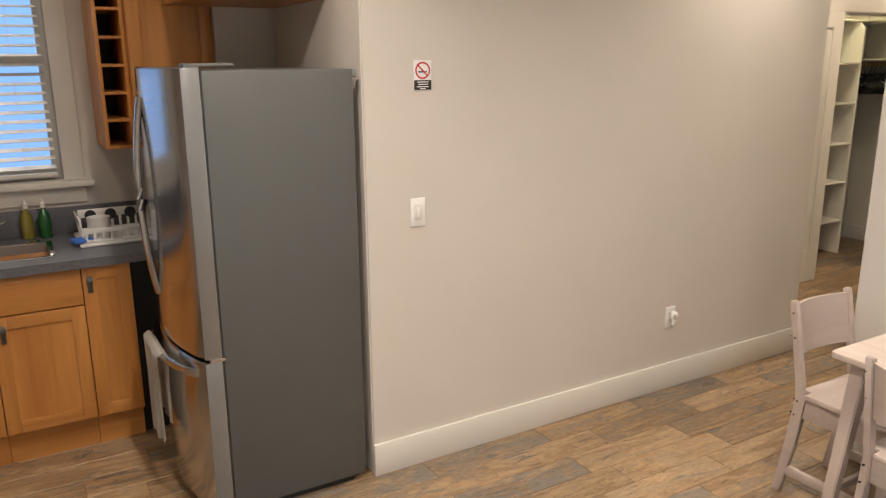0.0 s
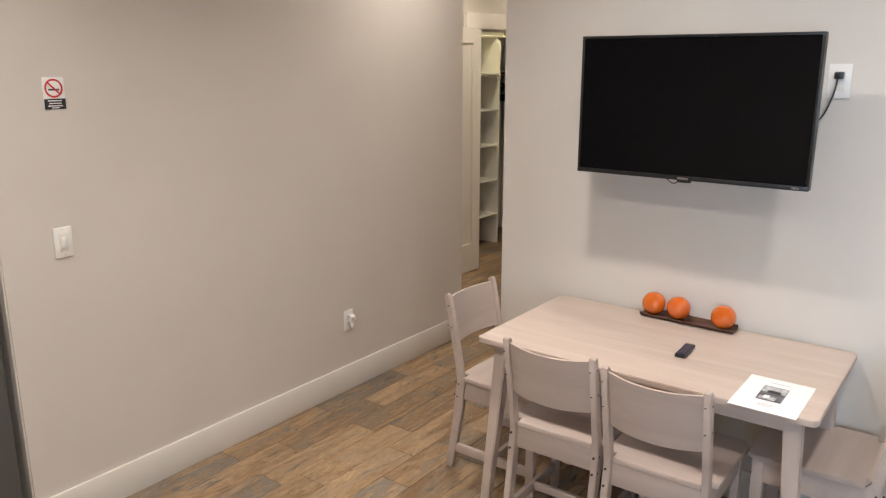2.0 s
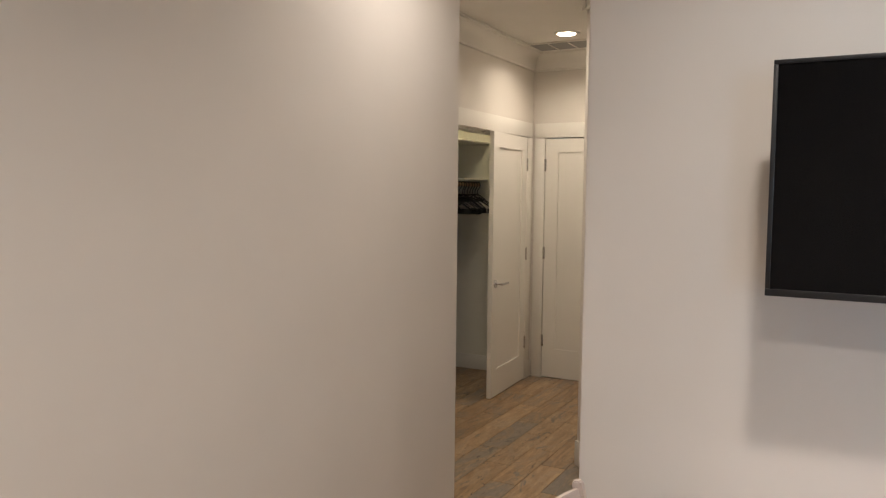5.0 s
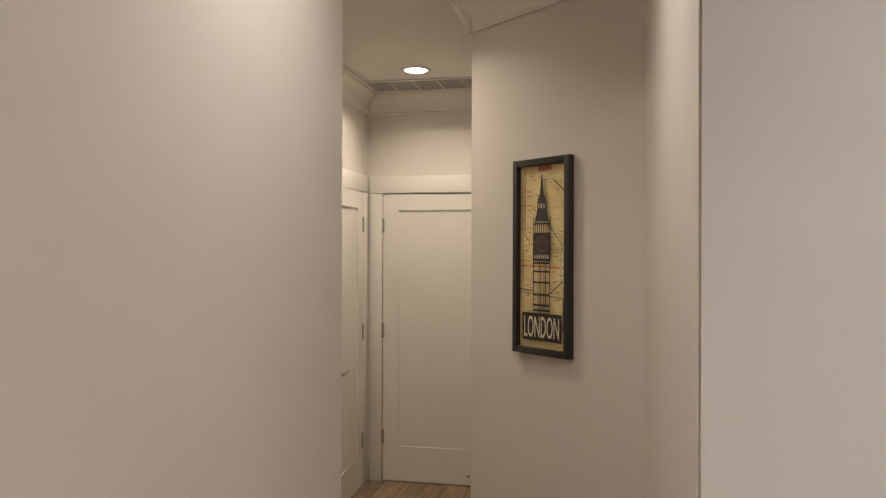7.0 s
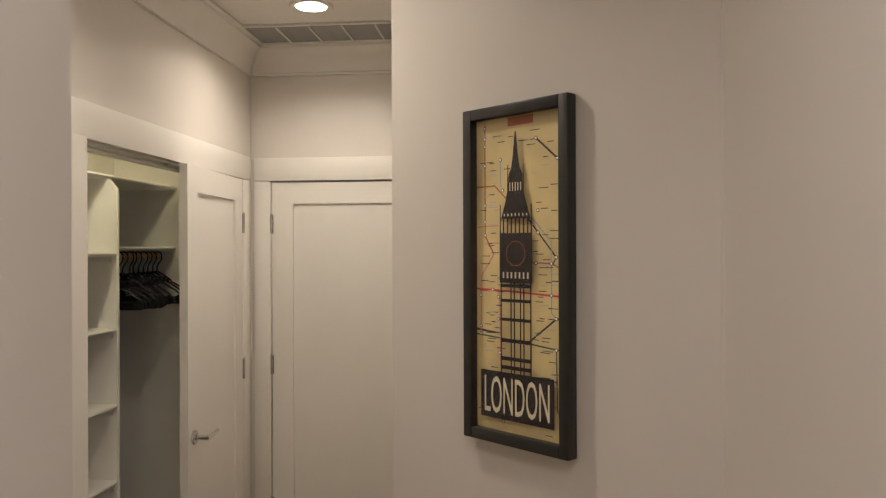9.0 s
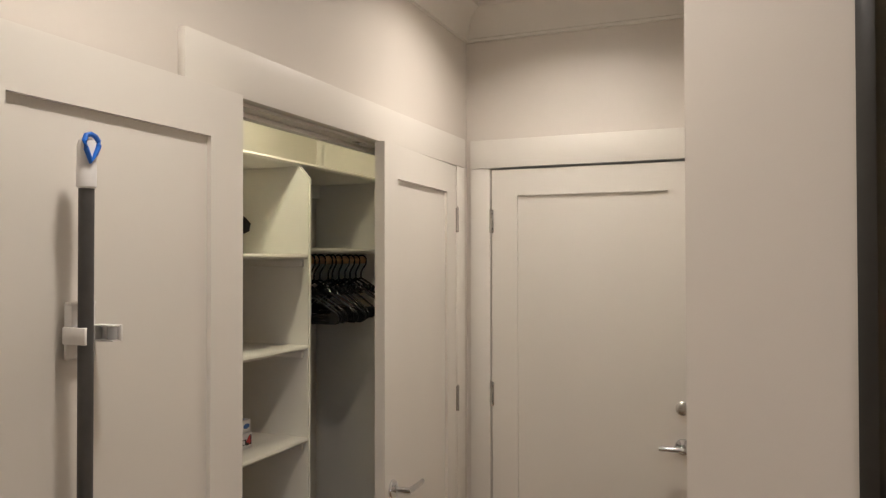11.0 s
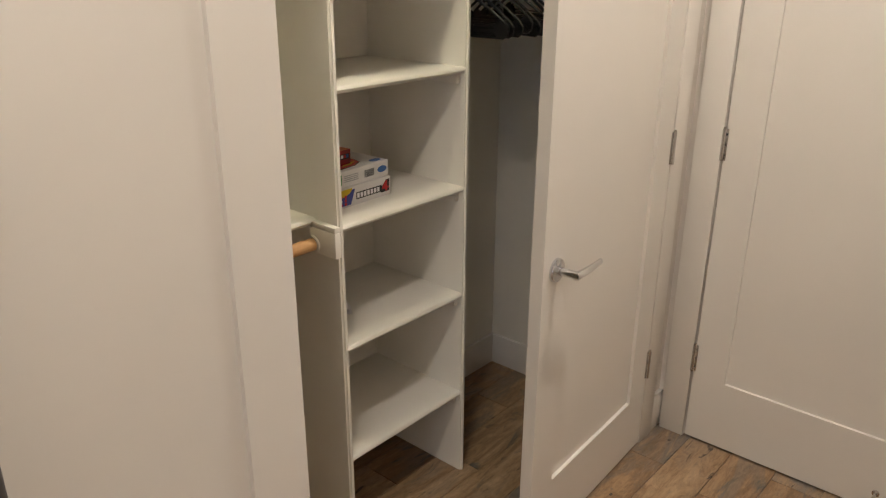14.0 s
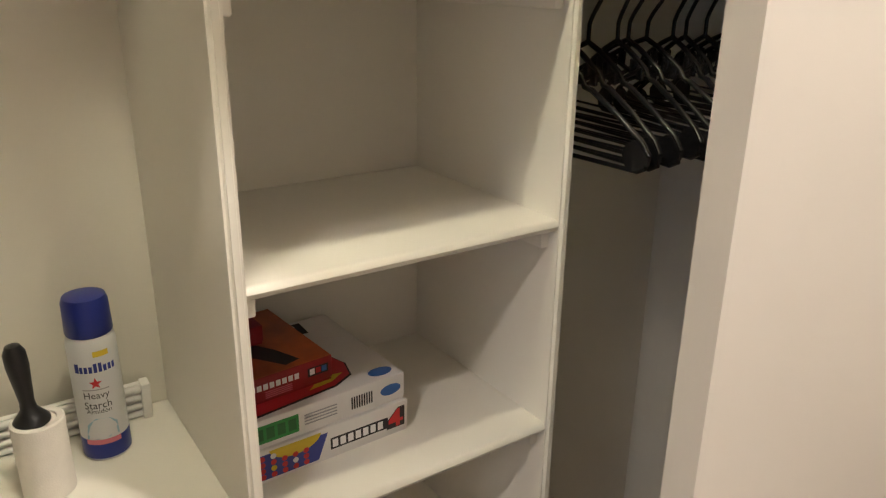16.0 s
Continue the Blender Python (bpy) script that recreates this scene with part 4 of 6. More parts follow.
def base_cabinet(x0, x1, drawer, latch_x):
    c = thing("base_cabinet", "honey-stained wooden base cabinet with a shaker door and latch handle", "kitchen cabinet", group="base cabinets")
    part("carcass", bm_box(x0 + 0.001, CF + 0.021, 0.155, x1 - 0.001, KITY - 0.004, 0.864), M_CAB, c, smooth=None)
    part("toe_kick", bm_box(x0 + 0.001, CF + 0.075, 0.0, x1 - 0.001, KITY - 0.01, 0.155), M_CAB_X, c, smooth=None)
    top = 0.692 if drawer else 0.858
    d = cab_panel("door", c, x0 + 0.002, 0.165, x1 - 0.002, top, CF)
    latch(d, latch_x, top - 0.075, CF)
    if drawer:
        part("drawer_front", bm_box(x0 + 0.002, CF, 0.698, x1 - 0.002, CF + 0.019, 0.858, 0.002), M_CAB_X, c)
    return c


for x0, x1, dr, lx in ((-2.985, -2.785, False, -2.955), (-3.345, -2.985, True, -3.305), (-3.705, -3.345, True, -3.385), (-4.165, -3.705, True, -3.745), (-4.625, -4.165, True, -4.20)):
    base_cabinet(x0, x1, dr, lx)

# black sheet paints in the shade of the open space under the counter
solid("gap_shade_sheet", bm_box(-2.784, CF + 0.10, 0.0, -2.505, CF + 0.115, 0.864), M_BLACK, "matte black sheet standing in for the shaded open gap beside the refrigerator", "panel", smooth=None)
ct = thing("kitchen_counter", "dark grey speckled laminate counter with a backsplash strip", "counter")
SX0, SX1, SY0, SY1 = -3.62, -3.075, 0.925, 1.235
bm = bmesh.new()
for b in ((-4.64, 0.805, SX0, 1.419), (SX1, 0.805, -2.69, 1.419), (SX0, 0.805, SX1, SY0), (SX0, SY1, SX1, 1.419)):
    bm_add(bm, bm_box(b[0], b[1], 0.866, b[2], b[3], 0.906))
part("worktop", bm, M_COUNTER, ct, smooth=None)
part("backsplash", bm_box(-4.64, 1.400, 0.9065, -2.505, 1.4195, 1.035, 0.002), M_COUNTER, ct)
sink = thing("kitchen_sink", "stainless steel drop-in kitchen sink bowl", "sink")
bm = bmesh.new()
for b in ((SX0 - 0.012, SY0 - 0.012, SX1 + 0.012, SY0 + 0.010), (SX0 - 0.012, SY1 - 0.010, SX1 + 0.012, SY1 + 0.012), (SX0 - 0.012, SY0 + 0.010, SX0 + 0.010, SY1 - 0.010), (SX1 - 0.010, SY0 + 0.010, SX1 + 0.012, SY1 - 0.010)):
    bm_add(bm, bm_box(b[0], b[1], 0.9065, b[2], b[3], 0.9105, 0.001))
part("rim", bm, M_STEEL, sink)
bm = bmesh.new()
for b in ((SX0 + 0.006, SY0 + 0.006, 0.74, SX1 - 0.006, SY1 - 0.006, 0.742), (SX0 + 0.006, SY0 + 0.006, 0.742, SX0 + 0.008, SY1 - 0.006, 0.9064), (SX1 - 0.008, SY0 + 0.006, 0.742, SX1 - 0.006, SY1 - 0.006, 0.9064), (SX0 + 0.008, SY0 + 0.006, 0.742, SX1 - 0.008, SY0 + 0.008, 0.9064), (SX0 + 0.008, SY1 - 0.008, 0.742, SX1 - 0.008, SY1 - 0.006, 0.9064)):
    bm_add(bm, bm_box(*b))
part("bowl", bm, M_SILVER, sink, smooth=None)
fau = thing("kitchen_faucet", "chrome kitchen faucet behind the sink", "faucet", pose(-3.32, 1.325, 0.906))
part("base", bm_lathe([(0.026, 0), (0.026, 0.012), (0.017, 0.03), (0.016, 0.09)], 20), M_CHROME, fau)
part("spout", bm_tube([(0, 0, 0.08), (0, -0.02, 0.15), (0, -0.07, 0.185), (0, -0.13, 0.17), (0, -0.155, 0.13)], 0.011, 12), M_CHROME, fau)
part("lever", bm_tube([(0.012, 0, 0.07), (0.05, -0.01, 0.085), (0.085, -0.02, 0.10)], 0.006, 8), M_CHROME, fau)
strainer = solid("drain_plug", bm_lathe([(0.022, 0), (0.024, 0.004), (0.010, 0.007), (0.005, 0.012), (0.006, 0.016)], 18), M_STEEL, "small steel drain stopper on the counter", "drain stopper", pose(-3.13, 1.275, 0.906))


def soap_bottle(x, y, mat_, label):
    b = thing("soap_bottle", label, "bottle", pose(x, y, 0.906), "soap bottles")
    part("body", bm_lathe([(0.022, 0), (0.026, 0.004), (0.027, 0.08), (0.024, 0.115), (0.011, 0.135), (0.010, 0.145)], 22), mat_, b)
    part("cap", bm_lathe([(0.012, 0.146), (0.012, 0.168), (0.006, 0.172), (0.005, 0.184)], 16), M_WHITE, b)
    part("paper_label", bm_lathe([(0.0273, 0.03), (0.0276, 0.031), (0.0276, 0.075), (0.0273, 0.076)], 22), mat_, b)


soap_bottle(-3.150, 1.355, M_YELLOWSOAP, "clear bottle of yellow dish soap with a white cap")
soap_bottle(-3.075, 1.350, M_GREENSOAP, "clear bottle of green dish soap with a white cap")

rack = thing("dish_rack", "white plastic dish drying rack with round holes", "dish rack", pose(-2.785, 1.17, 0.906, 0, 0, 0))
part("drain_tray", bm_box(-0.175, -0.155, 0.001, 0.175, 0.155, 0.014, 0.005), M_WHITE, rack)
RW, RD, RH = 0.150, 0.120, 0.125
for s in (-1, 1):
    bm = bmesh.new()
    for b in ((-RW, -0.003, 0.016, RW, 0.003, 0.036), (-RW, -0.003, RH - 0.040, RW, 0.003, RH)):
        bm_add(bm, bm_box(*b, 0.002))
    for i in range(9):
        x = -RW + 0.006 + i * (2 * RW - 0.012) / 8
        bm_add(bm, bm_box(x - 0.006, -0.003, 0.03, x + 0.006, 0.003, RH - 0.035, 0.002))
    if s < 0:
        for v in bm.verts:
            v.co.z = 0.016 + (v.co.z - 0.016) * 0.60
    part("basket_side", bm, M_WHITE, rack, m=pose(0, s * RD, 0, s * -7, 0, 0))
    bm = bmesh.new()
    for b in ((-RD, -0.003, 0.016, RD, 0.003, 0.036), (-RD, -0.003, RH - 0.040, RD, 0.003, RH)):
        bm_add(bm, bm_box(*b, 0.002))
    for i in range(7):
        x = -RD + 0.006 + i * (2 * RD - 0.012) / 6
        bm_add(bm, bm_box(x - 0.006, -0.003, 0.03, x + 0.006, 0.003, RH - 0.035, 0.002))
    part("basket_end", bm, M_WHITE, rack, m=pose(s * RW, 0, 0, 0, 0, 90) @ pose(0, 0, 0, s * 7, 0, 0))
for k in (-0.095, -0.005, 0.085):
    part("round_hole", bm_cyl(0.026, (k, RD + 0.0035, RH - 0.030), (k, RD + 0.0075, RH - 0.030), 20), M_DARKGAP, rack)
cup = solid("white_cup", bm_lathe([(0.030, 0), (0.034, 0.004), (0.040, 0.085), (0.041, 0.088), (0.038, 0.087), (0.032, 0.008), (0.004, 0.006)], 24), M_WHITE, "white plastic cup standing in the dish rack", "cup", pose(-2.865, 1.105, 0.9205) @ Matrix.Diagonal((1.25, 1.25, 1.2, 1)))
cloth = bm_box(-0.05, -0.035, 0.0, 0.05, 0.035, 0.030, 0.012, 3)
for v in cloth.verts:
    v.co.z *= 0.7 + 0.5 * noise.noise(v.co * 22)
    v.co.x += 0.012 * noise.noise(v.co * 15 + Vector((3, 0, 0)))
solid("blue_sponge_cloth", cloth, M_BLUECLOTH, "crumpled blue dish cloth on the rack's tray", "cloth", pose(-2.945, 1.075, 0.9215, 0, 0, 20))

# wall cabinets
wine = thing("wine_cubby_cabinet", "narrow honey wood wall cabinet with open wine cubbies", "kitchen cabinet")
WA, WB, WF = -2.800, -2.675, 1.055
part("side_panel", bm_box(WA, WF, 1.335, WA + 0.016, KITY - 0.001, 2.45, 0.001), M_CAB, wine)
part("side_panel", bm_box(WB - 0.016, WF, 1.335, WB, KITY - 0.001, 2.45, 0.001), M_CAB, wine)
# back coloured as deep shade rather than honey wood
part("back_panel", bm_box(WA + 0.016, KITY - 0.02, 1.335, WB - 0.016, KITY - 0.001, 2.45), M_CABSHADE, wine, smooth=None)
for i in range(10):
    z = 1.336 + i * 0.1205
    part("cubby_shelf", bm_box(WA + 0.016, WF + 0.001, z, WB - 0.016, KITY - 0.021, z + 0.012), M_CAB_X, wine, smooth=None)
up = thing("wall_cabinet", "honey-stained wooden wall cabinet with a shaker door", "kitchen cabinet")
part("carcass", bm_box(-2.674, 1.022, 1.336, -2.302, KITY - 0.001, 2.45), M_CAB, up, smooth=None)
cab_panel("door", up, -2.673, 1.338, -2.304, 2.448, 1.002)
over = thing("over_fridge_cabinet", "honey-stained wooden cabinet above the refrigerator", "kitchen cabinet")
part("carcass", bm_box(-2.500, 0.33, 1.957, LW_A - 0.002, 0.968, 2.45), M_CAB_X, over, smooth=None)
cab_panel("door", over, 0.332, 1.959, 0.966, 2.448, 0.0)
for ob in over.children:
    if ob.name.startswith("door"):
        ob.matrix_basis = pose(-2.520, 1.298, 0, 0, 0, -90)

# refrigerator: its door looks to -x
FX0, FX1, FY0, FY1, FH, FSPLIT = -2.608, -2.055, -0.006, 0.755, 1.702, 0.655
fridge = thing("refrigerator", "stainless bottom-freezer refrigerator with grey sides", "refrigerator")
part("cabinet_body", bm_box(FX0, FY0, 0.03, FX1, FY1, FH - 0.012, 0.006), M_FRIDGE, fridge, "textured grey side panels")
part("base_grille", bm_box(FX0 - 0.03, FY0 + 0.02, 0.002, FX1 - 0.05, FY1 - 0.02, 0.032), M_DARKGAP, fridge)


def bowed_door(z0, z1):
    bm = bmesh.new()
    n = 18
    secs = []
    for i in range(n + 1):
        u = i / n
        y = FY0 + u * (FY1 - FY0)
        edge = min(u, 1 - u) * (FY1 - FY0)
        bow = 0.070 + 0.066 * math.sin(math.pi * u) ** 0.8 + (0.0 if edge > 0.012 else -0.010 * (1 - edge / 0.012))
        secs.append([bm.verts.new((x, y, z)) for x, z in ((FX0 - 0.006, z0), (FX0 - 0.006, z1), (FX0 - bow + 0.006, z1), (FX0 - bow, z1 - 0.006), (FX0 - bow, z0 + 0.006), (FX0 - bow + 0.006, z0))])
    for a, b in zip(secs, secs[1:]):
        for k in range(6):
            bm.faces.new((a[k], a[(k + 1) % 6], b[(k + 1) % 6], b[k]))
    bm.faces.new(secs[0])
    bm.faces.new(secs[-1][::-1])
    return bm


dtop = part("upper_door", bowed_door(FSPLIT + 0.010, FH), M_STEEL, fridge, "bowed stainless door")
dlow = part("freezer_drawer", bowed_door(0.045, FSPLIT - 0.002), M_STEEL, fridge, "bowed stainless freezer drawer")
part("door_edge_strip", bm_box(FX0 - 0.068, FY0 - 0.0015, FSPLIT + 0.013, FX0 - 0.008, FY0 + 0.001, FH - 0.003, 0.001), M_SILVER, dtop)
part("door_edge_strip", bm_box(FX0 - 0.068, FY0 - 0.0015, 0.050, FX0 - 0.008, FY0 + 0.001, FSPLIT - 0.005, 0.001), M_SILVER, dlow)
part("gasket", bm_box(FX0 - 0.006, FY0 + 0.008, 0.05, FX0, FY1 - 0.008, FH - 0.01), M_DARKGAP, fridge)
part("hinge_cover", bm_box(FX0 - 0.055, FY0 + 0.004, FH - 0.001, FX0 + 0.115, FY0 + 0.075, FH + 0.012, 0.005), M_FRIDGE, fridge)
part("middle_hinge", bm_box(FX0 - 0.050, FY0 - 0.003, FSPLIT - 0.002, FX0 + 0.006, FY0 + 0.05, FSPLIT + 0.010, 0.002), M_CHROME, fridge)
part("rear_bracket", bm_box(FX1 - 0.004, FY0 + 0.004, FH - 0.045, FX1 + 0.016, FY0 + 0.03, FH - 0.012, 0.003), M_SILVER, fridge)
HY = 0.40
hx = FX0 - 0.132
pts = [(hx - 0.004 - 0.036 * math.sin(math.pi * i / 18) ** 0.8, HY, 1.590 - 0.760 * i / 18) for i in range(19)]
bm = bm_tube(pts, 0.0135, 12)
for v in bm.verts:
    v.co.y = HY + (v.co.y - HY) * 1.5
part("door_handle", bm, M_CHROME, dtop, "long bowed steel handle")
pts = [(FX0 - 0.070 - 0.066 * math.sin(math.pi * (0.05 + 0.9 * i / 18)) ** 0.8 - 0.008 - 0.030 * math.sin(math.pi * i / 18) ** 0.6, 0.045 + 0.66 * i / 18, 0.605) for i in range(19)]
bm = bm_tube(pts, 0.011, 12)
for v in bm.verts:
    v.co.z = 0.605 + (v.co.z - 0.605) * 1.6
part("drawer_handle", bm, M_CHROME, dlow, "bowed steel drawer handle")


def towel_bm():
    """A cloth folded over a bar, hanging down on both sides, with soft folds."""
    bm = bmesh.new()
    nu, nv = 26, 34
    grid = []
    for i in range(nu + 1):
        u = i / nu
        row = []
        for j in range(nv + 1):
            v = j / nv
            s = (v - 0.5) * 2
            drop = max(0.0, abs(s) - 0.06) * 0.40
            side = -0.021 if s < 0 else 0.019
            x = side * min(1.0, abs(s) / 0.06)
            z = 0.020 * math.sqrt(max(0.0, 1 - min(1.0, abs(s) / 0.06) ** 2)) - drop * (1.0 if s < 0 else 0.82)
            k = min(1.0, drop / 0.15)
            x += 0.013 * k * math.sin(u * 16 + (2 if s > 0 else 0)) * (1 if s < 0 else 0.35)
            y = (u - 0.5) * (0.30 - 0.09 * k) + 0.008 * k * math.sin(u * 23 + s)
            row.append(bm.verts.new((x, y, z)))
        grid.append(row)
    for i in range(nu):
        for j in range(nv):
            bm.faces.new((grid[i][j], grid[i + 1][j], grid[i + 1][j + 1], grid[i][j + 1]))
    bmesh.ops.solidify(bm, geom=bm.faces[:], thickness=0.004)
    return bm


solid("dish_towel", towel_bm(), M_TOWEL, "off-white dish towel hanging over the freezer handle", "towel", pose(FX0 - 0.172, 0.40, 0.612), smooth=70)

# ---- corridor ----
ang = math.degrees(math.atan2(DG_B[1] - DG_A[1], DG_B[0] - DG_A[0]))
nrm = Vector((-math.sin(radians(ang)), math.cos(radians(ang)), 0))
mid = Vector(((1.739 + 1.534) / 2, (-0.388 - 0.622) / 2, 1.614))
# keep the picture on the wall
off = (mid - Vector((DG_A[0], DG_A[1], 1.614))).dot(nrm)
base = mid - nrm * (off - 0.001)
pic = thing("framed_picture", "tall dark-framed print of a clock tower over a transit map", "picture", Matrix.Translation(base) @ pose(0, 0, 0, 90, 0, ang + 180))
PW, PH = 0.311 / 2, 0.770 / 2
FT = 0.030
for b in ((-PW, -PH, -PW + 0.026, PH), (PW - 0.026, -PH, PW, PH), (-PW + 0.026, PH - 0.026, PW - 0.026, PH), (-PW + 0.026, -PH, PW - 0.026, -PH + 0.026)):
    part("frame_bar", bm_box(b[0], b[1], 0, b[2], b[3], FT, 0.0025), M_FRAME, pic)
pr = part("print", bm_box(-PW + 0.025, -PH + 0.025, 0.002, PW - 0.025, PH - 0.025, 0.008), M_MAP, pic, "cream and yellow map print", smooth=None)


def flat(x0, y0, x1, y1, mat_, z=0.0084, name="print_shape"):
    part(name, bm_box(x0, y0, z - 0.0002, x1, y1, z + 0.0002), mat_, pr, smooth=None)


def line(pts, mat_, w=0.0022, z=0.0083):
    for (x0, y0), (x1, y1) in zip(pts, pts[1:]):
        L = math.hypot(x1 - x0, y1 - y0)
        part("map_line", bm_box(-w / 2, -w / 2, -0.0001, L + w / 2, w / 2, 0.0001), mat_, pr, m=pose(x0, y0, z, 0, 0, math.degrees(math.atan2(y1 - y0, x1 - x0))), smooth=None)


IX, IY = PW - 0.026, PH - 0.026
line([(-0.102, 0.346), (-0.102, 0.088), (-0.074, 0.046)], M_MAPRED, 0.0040)
line([(-0.074, 0.046), (-0.115, -0.005), (-0.116, -0.139)], M_MAPPINK, 0.0042)
line([(-IX, 0.204), (-0.071, 0.204), (-0.037, 0.174), (0.0, 0.12)], M_MAPRED, 0.0034)
line([(-0.053, 0.263), (-0.053, 0.205), (-0.046, 0.192)], M_MAPBLUE, 0.0032)
line([(0.053, 0.302), (0.112, 0.253), (IX, 0.240)], M_MAPDARK, 0.0042)
line([(0.020, 0.136), (0.108, 0.040)], M_MAPDARK, 0.0036)
line([(0.041, 0.128), (0.095, 0.072), (0.095, -0.081), (0.108, -0.093)], M_MAPBLUE, 0.0030)
line([(0.030, 0.028), (0.095, 0.026), (IX, 0.012)], M_MAPRED, 0.0034)
line([(0.108, 0.040), (0.100, 0.026)], M_MAPDARK, 0.0030)
line([(-IX, -0.035), (0.0, -0.039), (IX, -0.045)], M_RED, 0.0042)
line([(-0.060, -0.038), (-0.055, -0.100), (-0.055, -0.200)], M_MAPPINK, 0.0034)
line([(-IX, -0.130), (-0.058, -0.136)], M_MAPDARK, 0.0050)
line([(-IX, -0.142), (0.0, -0.150), (IX, -0.161)], M_MAPGREEN, 0.0036)
line([(0.030, -0.150), (0.108, -0.093), (IX, -0.091)], M_MAPDARK, 0.0042)
line([(0.108, -0.160), (0.110, -0.290), (0.122, -0.306)], M_MAPDARK, 0.0030)
line([(-0.046, -0.226), (-0.046, -0.337)], M_MAPDARK, 0.0034)
line([(-IX + 0.004, 0.110), (-0.06, 0.112)], M_MAPPINK, 0.0026)
line([(-0.100, 0.070), (-0.06, 0.072)], M_MAPPINK, 0.0026)
flat(-0.03, IY - 0.022, 0.045, IY - 0.002, M_MAPRED)
rng = random.Random(5)
for k in range(150):
    x, y = rng.uniform(-IX + 0.004, IX - 0.03), rng.uniform(-IY + 0.01, IY - 0.03)
    if -0.04 < x < 0.035 and y < 0.2:
        x = rng.choice((-1, 1)) * rng.uniform(0.055, 0.095)
    w = rng.uniform(0.014, 0.028)
    flat(x, y, x + w, y + 0.0018, M_MAPDARK if k % 3 else M_GREYTXT, 0.00835, "station_name")
for x, y in ((-0.102, 0.340), (-0.102, 0.315), (-0.102, 0.297), (-0.102, 0.252), (-0.102, 0.160), (-0.102, 0.122), (-0.102, 0.090), (-0.053, 0.263), (-0.046, 0.192), (0.053, 0.302), (0.112, 0.253), (0.040, 0.113), (0.058, 0.143), (0.058, 0.094), (0.052, 0.027), (0.095, 0.026), (0.108, 0.040), (-0.078, -0.036), (0.095, -0.043), (-0.116, -0.050), (-0.060, -0.052), (-0.060, -0.103), (-0.116, -0.122), (-0.116, -0.140), (0.108, -0.093), (0.108, -0.160), (0.026, -0.152), (-0.056, -0.180), (0.122, -0.306), (-0.046, -0.337)):
    part("station_ring", bm_cyl(0.0042, (x, y, 0.0082), (x, y, 0.0088), 14), M_MAPDARK, pr)
    part("station_dot", bm_cyl(0.0026, (x, y, 0.0083), (x, y, 0.0090), 12), M_PAPER, pr)
# clock tower, a dark cut-out standing off the print
part("tower_shape", bm_prism([(-0.0015, 0.336), (0.0015, 0.336), (0.007, 0.285), (0.012, 0.255), (0.020, 0.240), (0.022, 0.200), (0.026, 0.196), (0.028, 0.185), (0.040, 0.150), (0.044, 0.140), (-0.044, 0.140), (-0.040, 0.150), (-0.028, 0.185), (-0.026, 0.196), (-0.022, 0.200), (-0.020, 0.240), (-0.012, 0.255), (-0.007, 0.285)], 0.0166, 0.0174), M_TOWER, pr, m=pose(0, -0.014, 0), smooth=None)
part("tower_shape", bm_box(-0.047, -0.004, 0.0166, 0.047, 0.108, 0.0176), M_TOWER, pr, m=pose(0, -0.014, 0), smooth=None)
for s in (-1, 1):
    part("tower_pinnacle", bm_prism([(s * 0.046 - 0.0025, 0.0), (s * 0.046 + 0.0025, 0.0), (s * 0.046 + 0.001, 0.172), (s * 0.046 - 0.001, 0.172)], 0.0166, 0.0175), M_TOWER, pr, m=pose(0, -0.014, 0), smooth=None)
    part("tower_pinnacle", bm_prism([(s * 0.023 - 0.0018, 0.18), (s * 0.023 + 0.0018, 0.18), (s * 0.023 + 0.0006, 0.262), (s * 0.023 - 0.0006, 0.262)], 0.0166, 0.0175), M_TOWER, pr, m=pose(0, -0.014, 0), smooth=None)
for x in (-0.036, -0.024, -0.012, 0.0, 0.012, 0.024, 0.036):
    flat(x - 0.002, 0.105 - 0.014, x + 0.002, 0.142 - 0.014, M_TOWER, 0.0173, "tower_bar")
for x in (-0.044, -0.014, -0.004, 0.014, 0.024, 0.044):
    flat(x - 0.0017, -0.225 - 0.014, x + 0.0017, -0.004 - 0.014, M_TOWER, 0.0172, "tower_bar")
for y in (-0.012, -0.045, -0.088, -0.135, -0.176, -0.196, -0.215):
    flat(-0.046, y - (0.0045 if y < -0.1 else 0.003) - 0.014, 0.046, y + 0.004 - 0.014, M_TOWER, 0.0174, "tower_bar")
for i in range(7):
    flat(-0.036 + i * 0.012 - 0.0022, 0.006 - 0.014, -0.036 + i * 0.012 + 0.0022, 0.020 - 0.014, M_MAPPALE, 0.0178, "tower_window")
    flat(-0.033 + i * 0.011 - 0.0016, 0.146 - 0.014, -0.033 + i * 0.011 + 0.0016, 0.152 - 0.014, M_MAPPALE, 0.0176, "tower_window")
for i in range(5):
    flat(-0.016 + i * 0.008 - 0.0012, 0.203 - 0.014, -0.016 + i * 0.008 + 0.0012, 0.222 - 0.014, M_MAPPALE, 0.0176, "tower_window")
ringb = bmesh.new()
for i in range(32):
    ringb.faces.new([ringb.verts.new((rr * math.cos(a), 0.062 + rr * math.sin(a), 0.0178)) for rr, a in ((0.027, 2 * math.pi * i / 32), (0.0285, 2 * math.pi * i / 32), (0.0285, 2 * math.pi * (i + 1) / 32), (0.027, 2 * math.pi * (i + 1) / 32))])
part("clock_ring", ringb, M_MAPRED, pr, m=pose(0, -0.014, 0), smooth=None)
part("caption_block", bm_box(-0.108, -0.330, 0.0166, 0.108, -0.222, 0.0176), M_TOWER, pr, "dark caption block", smooth=None)
